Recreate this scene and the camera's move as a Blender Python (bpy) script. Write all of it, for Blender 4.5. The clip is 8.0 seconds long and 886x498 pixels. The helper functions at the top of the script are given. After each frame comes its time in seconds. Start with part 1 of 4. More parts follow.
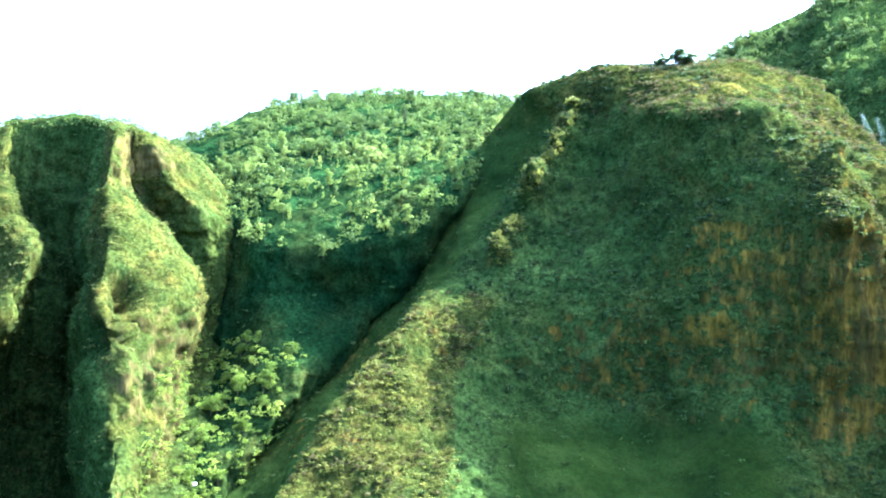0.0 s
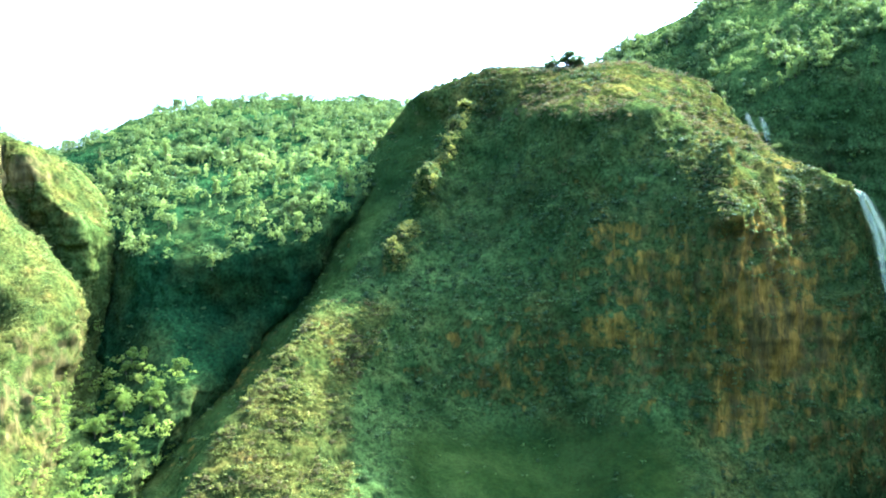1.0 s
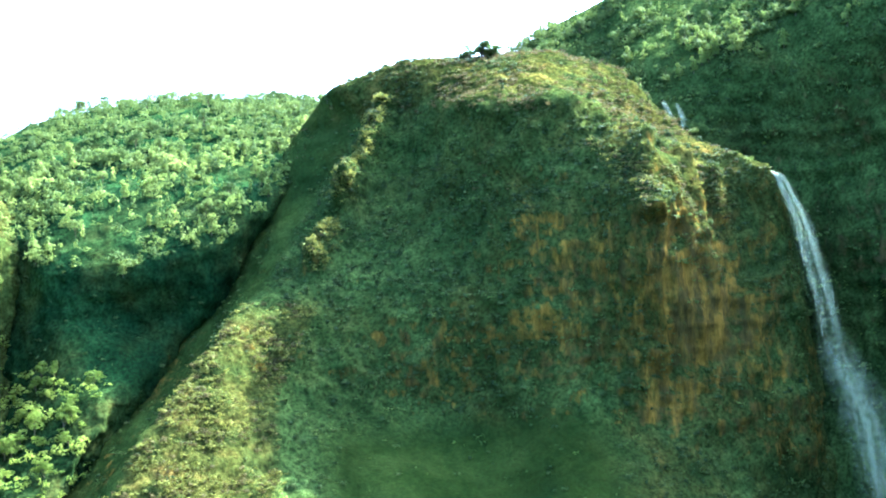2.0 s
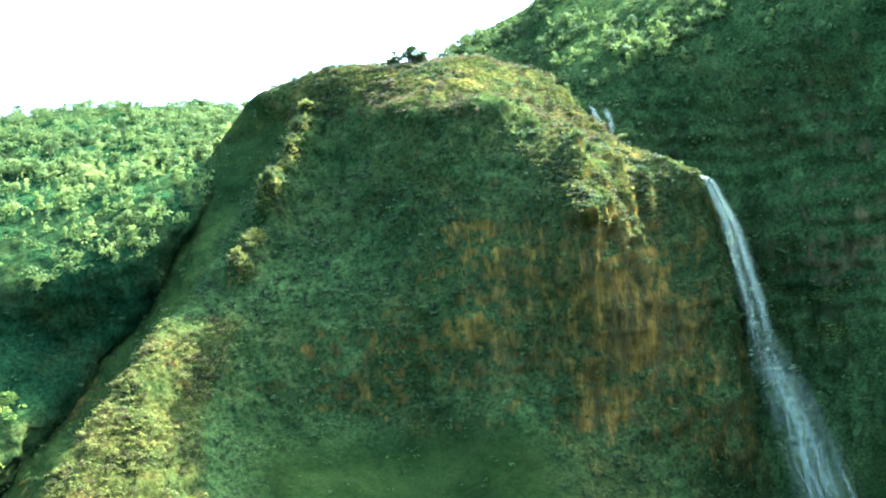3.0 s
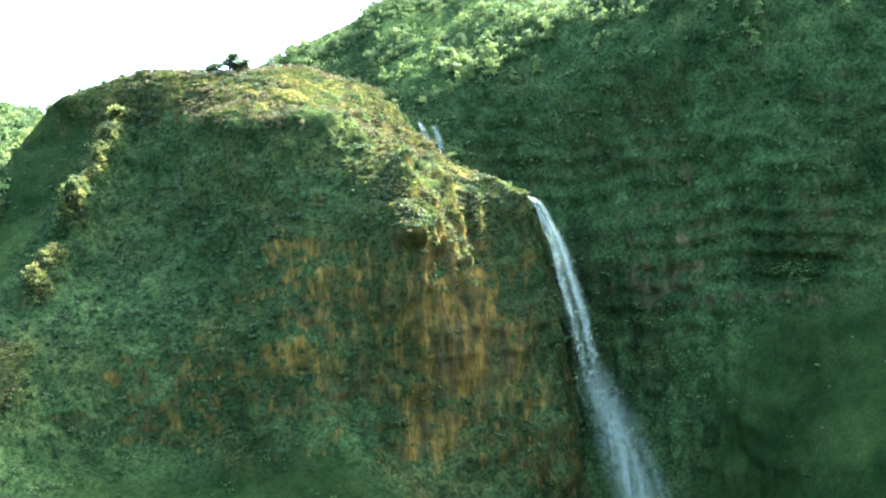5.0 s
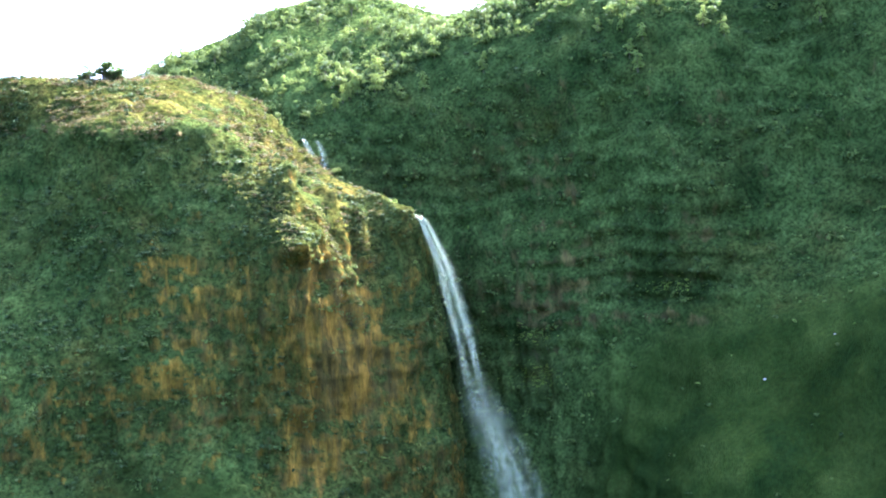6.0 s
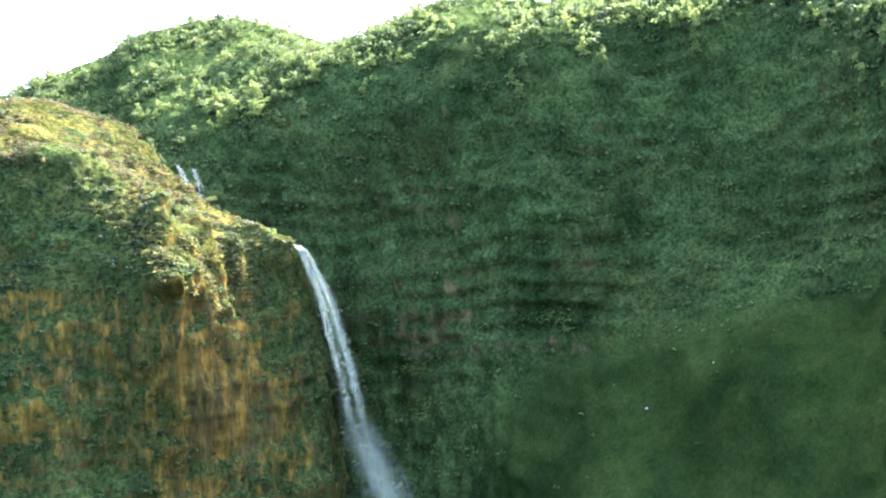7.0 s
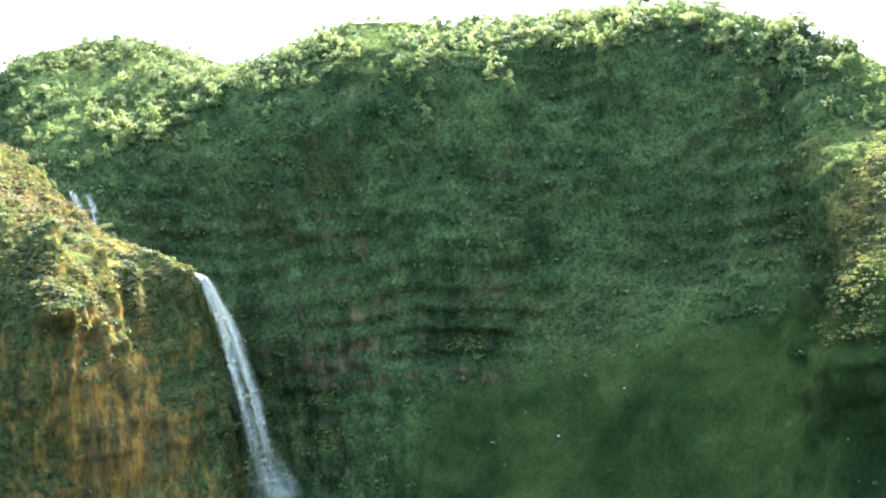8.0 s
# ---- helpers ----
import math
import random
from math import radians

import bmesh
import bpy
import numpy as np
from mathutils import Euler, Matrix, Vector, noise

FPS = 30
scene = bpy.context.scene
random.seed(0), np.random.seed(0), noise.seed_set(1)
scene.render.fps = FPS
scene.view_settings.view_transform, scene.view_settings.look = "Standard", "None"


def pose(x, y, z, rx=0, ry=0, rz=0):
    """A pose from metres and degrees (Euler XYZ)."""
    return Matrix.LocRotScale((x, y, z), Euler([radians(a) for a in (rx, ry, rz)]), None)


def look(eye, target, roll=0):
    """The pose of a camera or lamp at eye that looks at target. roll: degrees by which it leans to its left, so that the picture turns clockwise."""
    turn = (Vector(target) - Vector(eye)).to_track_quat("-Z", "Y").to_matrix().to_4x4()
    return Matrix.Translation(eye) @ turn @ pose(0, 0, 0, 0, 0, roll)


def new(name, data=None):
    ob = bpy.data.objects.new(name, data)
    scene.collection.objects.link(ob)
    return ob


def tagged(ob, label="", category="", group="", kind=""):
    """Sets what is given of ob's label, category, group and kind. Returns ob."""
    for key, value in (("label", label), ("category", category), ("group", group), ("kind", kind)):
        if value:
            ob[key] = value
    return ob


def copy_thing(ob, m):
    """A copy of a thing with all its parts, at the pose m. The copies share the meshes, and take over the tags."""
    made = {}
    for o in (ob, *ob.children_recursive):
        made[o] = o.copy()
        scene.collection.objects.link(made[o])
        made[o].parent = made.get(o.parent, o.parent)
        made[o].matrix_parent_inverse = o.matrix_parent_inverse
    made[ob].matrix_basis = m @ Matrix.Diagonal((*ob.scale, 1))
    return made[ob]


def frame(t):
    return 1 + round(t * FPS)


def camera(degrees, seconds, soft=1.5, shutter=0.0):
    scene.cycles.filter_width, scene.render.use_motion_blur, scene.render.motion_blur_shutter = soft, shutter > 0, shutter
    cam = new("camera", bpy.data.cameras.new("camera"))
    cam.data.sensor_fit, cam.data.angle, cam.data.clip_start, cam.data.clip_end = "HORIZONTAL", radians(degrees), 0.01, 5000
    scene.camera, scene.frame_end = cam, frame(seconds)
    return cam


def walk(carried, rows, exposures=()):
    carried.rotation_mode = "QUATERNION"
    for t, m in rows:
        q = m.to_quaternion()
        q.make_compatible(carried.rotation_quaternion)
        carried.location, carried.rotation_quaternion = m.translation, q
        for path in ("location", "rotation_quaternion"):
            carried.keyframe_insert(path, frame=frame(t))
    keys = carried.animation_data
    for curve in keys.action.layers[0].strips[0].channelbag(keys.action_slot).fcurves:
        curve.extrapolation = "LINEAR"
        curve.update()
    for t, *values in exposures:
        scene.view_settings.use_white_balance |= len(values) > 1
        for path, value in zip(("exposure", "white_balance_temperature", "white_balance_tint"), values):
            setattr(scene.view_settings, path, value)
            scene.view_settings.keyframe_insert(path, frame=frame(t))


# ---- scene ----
cam = camera(46.5, 8.0, soft=2.0)

# seconds, eye, yaw, pitch, roll of the helicopter's camera
PATH = [
    (0.0, 0.00, 0.00, 0.00, 0.00, 0.00, 0.00),
    (0.5, -0.60, 6.91, -0.10, -2.97, 0.15, 0.45),
    (1.0, -1.15, 13.82, -0.18, -5.98, 0.31, 1.38),
    (1.5, -1.55, 20.61, -0.12, -8.51, 0.02, 2.58),
    (3.0, 0.06, 39.68, 0.80, -14.51, 0.01, 4.49),
    (3.5, 1.40, 45.88, 1.33, -17.14, 0.19, 4.31),
    (4.0, 2.93, 52.18, 1.87, -19.50, 0.37, 4.35),
    (4.5, 4.68, 58.18, 2.32, -21.73, 0.34, 4.09),
    (6.0, 12.12, 73.54, 4.54, -30.77, 0.69, 3.47),
    (6.5, 15.01, 78.44, 5.53, -34.20, 1.46, 3.83),
    (7.0, 18.21, 83.40, 6.53, -37.37, 1.79, 3.79),
    (7.5, 21.60, 88.32, 7.50, -40.12, 2.39, 4.26),
    (8.0, 25.01, 93.18, 8.39, -42.57, 2.76, 4.47),
]
walk(
    cam,
    [(t, pose(x, y, z, 90 + pitch, roll, yaw)) for t, x, y, z, yaw, pitch, roll in PATH],
    exposures=[(0.0, 4.05, 4250, 0), (4.0, 4.3, 4350, 8), (8.0, 4.6, 4800, 32)],
)

# ---- daylight ----
SUN_TURN, SUN_HEIGHT = radians(62), radians(45)
world = bpy.data.worlds.new("sky")
scene.world = world
world.use_nodes = True
sky = world.node_tree.nodes.new("ShaderNodeTexSky")
sky.sky_type = "NISHITA"
sky.sun_disc = False
sky.sun_elevation, sky.sun_rotation = SUN_HEIGHT, SUN_TURN
sky.air_density, sky.dust_density, sky.ozone_density = 1.0, 8.0, 0.4
background = world.node_tree.nodes["Background"]
background.inputs["Strength"].default_value = 0.12
world.node_tree.links.new(sky.outputs["Color"], background.inputs["Color"])

sun = new("sun", bpy.data.lights.new("sun", "SUN"))
sun.data.energy, sun.data.angle, sun.data.color = 4.6, radians(0.53), (1.0, 0.84, 0.56)
to_sun = Vector((math.sin(SUN_TURN) * math.cos(SUN_HEIGHT), math.cos(SUN_TURN) * math.cos(SUN_HEIGHT), math.sin(SUN_HEIGHT)))
sun.matrix_world = look(to_sun * 900, (0, 0, 0))


# ---- materials ----
def shader(name):
    m = bpy.data.materials.new(name)
    m.use_nodes = True
    nodes, links = m.node_tree.nodes, m.node_tree.links
    return m, nodes, links, nodes["Principled BSDF"]


def place_of(nodes, links, stretch=(1, 1, 1)):
    spot, size = nodes.new("ShaderNodeNewGeometry"), nodes.new("ShaderNodeMapping")
    size.inputs["Scale"].default_value = stretch
    links.new(spot.outputs["Position"], size.inputs["Vector"])
    return size.outputs["Vector"]


def grain(nodes, links, where, scale, detail=5.0, rough=0.6):
    n = nodes.new("ShaderNodeTexNoise")
    n.inputs["Scale"].default_value, n.inputs["Detail"].default_value, n.inputs["Roughness"].default_value = scale, detail, rough
    links.new(where, n.inputs["Vector"])
    return n.outputs["Fac"]


def ramp(nodes, links, value, *stops):
    r = nodes.new("ShaderNodeValToRGB")
    while len(r.color_ramp.elements) < len(stops):
        r.color_ramp.elements.new(0.5)
    for e, (at, colour) in zip(r.color_ramp.elements, stops):
        e.position, e.color = at, (*colour, 1)
    links.new(value, r.inputs["Fac"])
    return r.outputs["Color"]


def blend(nodes, links, fac, a, b):
    n = nodes.new("ShaderNodeMix")
    n.data_type = "RGBA"
    for value, key in ((fac, 0), (a, 6), (b, 7)):
        if isinstance(value, (int, float)):
            n.inputs[key].default_value = value
        else:
            links.new(value, n.inputs[key])
    return n.outputs[2]


def math_node(nodes, links, kind, a, b):
    n = nodes.new("ShaderNodeMath")
    n.operation = kind
    n.use_clamp = kind == "MULTIPLY_ADD"
    for value, key in ((a, 0), (b, 1)):
        if isinstance(value, (int, float)):
            n.inputs[key].default_value = value
        else:
            links.new(value, n.inputs[key])
    return n.outputs[0]


OCHRE = ((0.026, 0.025, 0.010), (0.062, 0.047, 0.014), (0.145, 0.091, 0.015), (0.24, 0.150, 0.024))
GREY_BROWN = ((0.030, 0.029, 0.016), (0.052, 0.044, 0.018), (0.092, 0.072, 0.025), (0.145, 0.112, 0.038))


def hillside(name, lush, low=(0.015, 0.026, 0.006), mid=(0.033, 0.048, 0.011), stone=OCHRE):
    """Grass, ferns and moss over weathered basalt; the vertex value 'bare' tells how much rock shows."""
    m, nodes, links, bsdf = shader(name)
    where, upright = place_of(nodes, links), place_of(nodes, links, (1, 1, 0.28))
    flat = place_of(nodes, links, (0.25, 0.25, 1.6))
    green = ramp(nodes, links, grain(nodes, links, where, 0.035, 7, 0.65), (0.3, low), (0.5, mid), (0.7, lush))
    # Straw is darkened to stand for the shadows between shrubs.
    straw = ramp(nodes, links, grain(nodes, links, where, 0.06, 7, 0.65), (0.3, (0.016, 0.024, 0.007)), (0.5, (0.038, 0.040, 0.008)), (0.62, (0.062, 0.053, 0.011)), (0.75, (0.12, 0.076, 0.018)))
    dry = nodes.new("ShaderNodeAttribute")
    dry.attribute_name = "dry"
    grass = blend(nodes, links, dry.outputs["Fac"], green, straw)
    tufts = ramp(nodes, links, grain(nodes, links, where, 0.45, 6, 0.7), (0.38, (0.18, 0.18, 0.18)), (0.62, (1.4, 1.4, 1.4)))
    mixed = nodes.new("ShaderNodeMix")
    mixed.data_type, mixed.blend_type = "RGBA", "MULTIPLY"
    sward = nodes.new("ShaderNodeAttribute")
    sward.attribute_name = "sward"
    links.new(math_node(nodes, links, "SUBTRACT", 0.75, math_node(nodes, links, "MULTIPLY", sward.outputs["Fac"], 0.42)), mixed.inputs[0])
    # Darker than the grass; on the spur's flank this tone also deepens the shade.
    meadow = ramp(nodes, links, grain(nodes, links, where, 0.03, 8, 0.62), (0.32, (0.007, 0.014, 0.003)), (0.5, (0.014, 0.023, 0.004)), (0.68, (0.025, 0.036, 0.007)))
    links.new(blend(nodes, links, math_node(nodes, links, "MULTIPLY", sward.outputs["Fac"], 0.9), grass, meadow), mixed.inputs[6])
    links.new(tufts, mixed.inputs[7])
    rock = ramp(nodes, links, grain(nodes, links, upright, 0.11, 8, 0.7), *zip((0.3, 0.43, 0.56, 0.72), stone))
    streak = ramp(nodes, links, grain(nodes, links, flat, 0.16, 6, 0.7), (0.35, (0.72, 0.70, 0.66)), (0.6, (1.1, 1.08, 1.0)))
    layered = nodes.new("ShaderNodeMix")
    layered.data_type, layered.blend_type = "RGBA", "MULTIPLY"
    layered.inputs[0].default_value = 0.4
    links.new(rock, layered.inputs[6])
    links.new(streak, layered.inputs[7])
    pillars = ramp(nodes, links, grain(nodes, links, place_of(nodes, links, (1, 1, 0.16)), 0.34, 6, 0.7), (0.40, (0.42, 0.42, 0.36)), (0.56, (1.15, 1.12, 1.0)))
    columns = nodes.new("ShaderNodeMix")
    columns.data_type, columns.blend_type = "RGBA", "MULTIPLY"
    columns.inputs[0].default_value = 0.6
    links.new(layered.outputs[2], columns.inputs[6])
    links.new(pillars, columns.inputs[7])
    bare = nodes.new("ShaderNodeAttribute")
    bare.attribute_name = "bare"
    rag = math_node(nodes, links, "SUBTRACT", grain(nodes, links, place_of(nodes, links, (1, 1, 0.5)), 0.15, 9, 0.72), 0.5)
    rag = math_node(nodes, links, "MULTIPLY", rag, 2.6)
    edge = math_node(nodes, links, "ADD", bare.outputs["Fac"], rag)
    cut = nodes.new("ShaderNodeMapRange")
    cut.inputs["From Min"].default_value, cut.inputs["From Max"].default_value = 0.30, 0.75
    links.new(edge, cut.inputs["Value"])
    patches = ramp(nodes, links, grain(nodes, links, where, 0.016, 4, 0.6), (0.36, (0.66, 0.67, 0.66)), (0.52, (1.0, 1.0, 1.0)), (0.66, (1.28, 1.25, 1.15)))
    patched = nodes.new("ShaderNodeMix")
    patched.data_type, patched.blend_type = "RGBA", "MULTIPLY"
    patched.inputs[0].default_value = 0.85
    links.new(blend(nodes, links, cut.outputs["Result"], mixed.outputs[2], columns.outputs[2]), patched.inputs[6])
    links.new(patches, patched.inputs[7])
    links.new(patched.outputs[2], bsdf.inputs["Base Color"])
    bsdf.inputs["Roughness"].default_value = 0.9
    bsdf.inputs["Specular IOR Level"].default_value = 0.0
    bump = nodes.new("ShaderNodeBump")
    bump.inputs["Strength"].default_value, bump.inputs["Distance"].default_value = 1.0, 1.4
    links.new(grain(nodes, links, upright, 0.6, 6, 0.7), bump.inputs["Height"])
    links.new(bump.outputs["Normal"], bsdf.inputs["Normal"])
    return m


def foliage(name, dark, mid, light, through_light):
    """Leaves: varied clump by clump, letting some light through."""
    m, nodes, links, bsdf = shader(name)
    spot = nodes.new("ShaderNodeNewGeometry")
    wide = grain(nodes, links, place_of(nodes, links), 0.05, 3, 0.6)
    plant_hue = nodes.new("ShaderNodeAttribute")
    plant_hue.attribute_name = "plant_hue"
    both = math_node(nodes, links, "ADD", math_node(nodes, links, "MULTIPLY", spot.outputs["Random Per Island"], 0.14), math_node(nodes, links, "MULTIPLY", wide, 0.55))
    both = math_node(nodes, links, "ADD", both, math_node(nodes, links, "MULTIPLY", plant_hue.outputs["Fac"], 0.38))
    colour = ramp(nodes, links, both, (0.25, dark), (0.5, mid), (0.8, light))
    links.new(colour, bsdf.inputs["Base Color"])
    bsdf.inputs["Roughness"].default_value = 0.7
    bsdf.inputs["Specular IOR Level"].default_value = 0.08
    thin = nodes.new("ShaderNodeBsdfTranslucent")
    links.new(colour, thin.inputs["Color"])
    mix = nodes.new("ShaderNodeMixShader")
    mix.inputs[0].default_value = through_light
    links.new(bsdf.outputs[0], mix.inputs[1])
    links.new(thin.outputs[0], mix.inputs[2])
    links.new(mix.outputs[0], nodes["Material Output"].inputs["Surface"])
    return m


def bark_material():
    m, nodes, links, bsdf = shader("bark")
    where = place_of(nodes, links, (1, 1, 0.2))
    links.new(ramp(nodes, links, grain(nodes, links, where, 2.0), (0.3, (0.040, 0.036, 0.020)), (0.7, (0.10, 0.088, 0.052))), bsdf.inputs["Base Color"])
    bsdf.inputs["Roughness"].default_value = 0.9
    bsdf.inputs["Specular IOR Level"].default_value = 0.05
    return m


def water_material(name, cover):
    """Falling white water: long soft streaks, see-through towards the edge of each strand (vertex value 'body')."""
    m, nodes, links, bsdf = shader(name)
    long = place_of(nodes, links, (1, 1, 0.03))
    threads = nodes.new("ShaderNodeMapRange")
    threads.inputs["From Min"].default_value, threads.inputs["From Max"].default_value = 0.36, 0.72
    links.new(grain(nodes, links, long, 1.0, 5, 0.65), threads.inputs["Value"])
    body = nodes.new("ShaderNodeAttribute")
    body.attribute_name = "body"
    solid = math_node(nodes, links, "MULTIPLY", threads.outputs["Result"], body.outputs["Fac"])
    solid = math_node(nodes, links, "MULTIPLY", solid, cover)
    bsdf.inputs["Base Color"].default_value = (0.68, 0.70, 0.38, 1)
    bsdf.inputs["Roughness"].default_value = 0.5
    thin = nodes.new("ShaderNodeBsdfTranslucent")
    thin.inputs["Color"].default_value = (0.68, 0.70, 0.38, 1)
    foam = nodes.new("ShaderNodeMixShader")
    foam.inputs[0].default_value = 0.4
    links.new(bsdf.outputs[0], foam.inputs[1])
    links.new(thin.outputs[0], foam.inputs[2])
    clear = nodes.new("ShaderNodeBsdfTransparent")
    mix = nodes.new("ShaderNodeMixShader")
    links.new(solid, mix.inputs[0])
    links.new(clear.outputs[0], mix.inputs[1])
    links.new(foam.outputs[0], mix.inputs[2])
    links.new(mix.outputs[0], nodes["Material Output"].inputs["Surface"])
    return m


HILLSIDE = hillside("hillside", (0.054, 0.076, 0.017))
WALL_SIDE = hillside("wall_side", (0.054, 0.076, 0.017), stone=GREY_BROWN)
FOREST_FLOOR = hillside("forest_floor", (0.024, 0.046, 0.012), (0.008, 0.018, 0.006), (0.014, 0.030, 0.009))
# Sunlight and shade are put into the leaf tones: bright shrubs, dark face leaves.
LEAVES = foliage("forest_leaves", (0.030, 0.049, 0.013), (0.071, 0.099, 0.021), (0.120, 0.146, 0.030), 0.45)
SHADED_FACE_LEAVES = foliage("shaded_face_leaves", (0.017, 0.028, 0.008), (0.036, 0.052, 0.013), (0.068, 0.084, 0.020), 0.35)
GOLD_LEAVES = foliage("pale_leaves", (0.07, 0.10, 0.02), (0.14, 0.175, 0.034), (0.21, 0.235, 0.05), 0.5)
DRY_LEAVES = foliage("dry_leaves", (0.030, 0.028, 0.010), (0.062, 0.051, 0.016), (0.100, 0.077, 0.025), 0.4)
OLIVE_LEAVES = foliage("olive_leaves", (0.034, 0.044, 0.011), (0.076, 0.084, 0.018), (0.125, 0.122, 0.030), 0.45)
SUNLIT_SHRUB_LEAVES = foliage("sunlit_shrub_leaves", (0.042, 0.051, 0.009), (0.100, 0.105, 0.017), (0.170, 0.157, 0.028), 0.5)
# Brighter than the forest: sunlight is put into the gully's leaf colour.
GULLY_LEAVES = foliage("gully_leaves", (0.075, 0.11, 0.015), (0.15, 0.19, 0.026), (0.24, 0.27, 0.044), 0.6)
BARK = bark_material()


# ---- shapes ----
def lattice(i, j, k, seed):
    h = (i * 374761393 + j * 668265263 + k * 2147483647 + seed * 974634777) & 0xFFFFFFFF
    h = ((h ^ (h >> 13)) * 1274126177) & 0xFFFFFFFF
    h = ((h ^ (h >> 16)) * 2246822519) & 0xFFFFFFFF
    return ((h ^ (h >> 15)) & 0xFFFF) / 32767.5 - 1.0


def rough(p, size, seed=0):
    """Smooth noise from -1 to 1 at points p (n, 3); size: metres along x, y, z."""
    q = p / np.asarray(size, float)
    c = np.floor(q).astype(np.int64)
    f = q - c
    f = f * f * f * (f * (f * 6 - 15) + 10)
    total = 0.0
    for a in (0, 1):
        for b in (0, 1):
            for d in (0, 1):
                wgt = (f[:, 0] if a else 1 - f[:, 0]) * (f[:, 1] if b else 1 - f[:, 1]) * (f[:, 2] if d else 1 - f[:, 2])
                total = total + wgt * lattice(c[:, 0] + a, c[:, 1] + b, c[:, 2] + d, seed)
    return total


def fractal(p, size, octaves=4, seed=0):
    size, total, gain = np.asarray(size, float) * np.ones(3), 0.0, 1.0
    for n in range(octaves):
        total = total + gain * rough(p + 17.3 * n, size / 2**n, seed + n)
        gain *= 0.5
    return total


def spline(values, at, t):
    """Smooth curve through values (n, ...) given at the knots, read at t."""
    values, at = np.asarray(values, float), np.asarray(at, float)
    step = np.diff(at)
    wide = (1,) * (values.ndim - 1)
    slope = np.diff(values, axis=0) / step.reshape(-1, *wide)
    tan = np.empty_like(values)
    tan[0], tan[-1] = slope[0], slope[-1]
    w = step.reshape(-1, *wide)
    tan[1:-1] = 0.8 * (slope[:-1] * w[1:] + slope[1:] * w[:-1]) / (w[:-1] + w[1:])
    i = np.clip(np.searchsorted(at, t, "right") - 1, 0, len(step) - 1)
    h = step[i].reshape(-1, *wide)
    s = ((t - at[i]) / step[i]).reshape(-1, *wide)
    return (2 * s**3 - 3 * s**2 + 1) * values[i] + (s**3 - 2 * s**2 + s) * h * tan[i] + (3 * s**2 - 2 * s**3) * values[i + 1] + (s**3 - s**2) * h * tan[i + 1]


def mesh_from(name, points, faces, materials, smooth=True, slots=None):
    """A mesh from arrays: faces (n, 3) or (n, 4)."""
    me = bpy.data.meshes.new(name)
    k = faces.shape[1]
    me.vertices.add(len(points))
    me.vertices.foreach_set("co", np.ascontiguousarray(points, np.float32).ravel())
    me.loops.add(faces.size)
    me.loops.foreach_set("vertex_index", np.ascontiguousarray(faces, np.int32).ravel())
    me.polygons.add(len(faces))
    me.polygons.foreach_set("loop_start", np.arange(0, faces.size, k, dtype=np.int32))
    me.polygons.foreach_set("use_smooth", np.full(len(faces), smooth))
    for m in materials:
        me.materials.append(m)
    if slots is not None:
        me.polygons.foreach_set("material_index", np.asarray(slots, np.int32))
    me.update(calc_edges=True)
    return me


VALLEY = -245.0


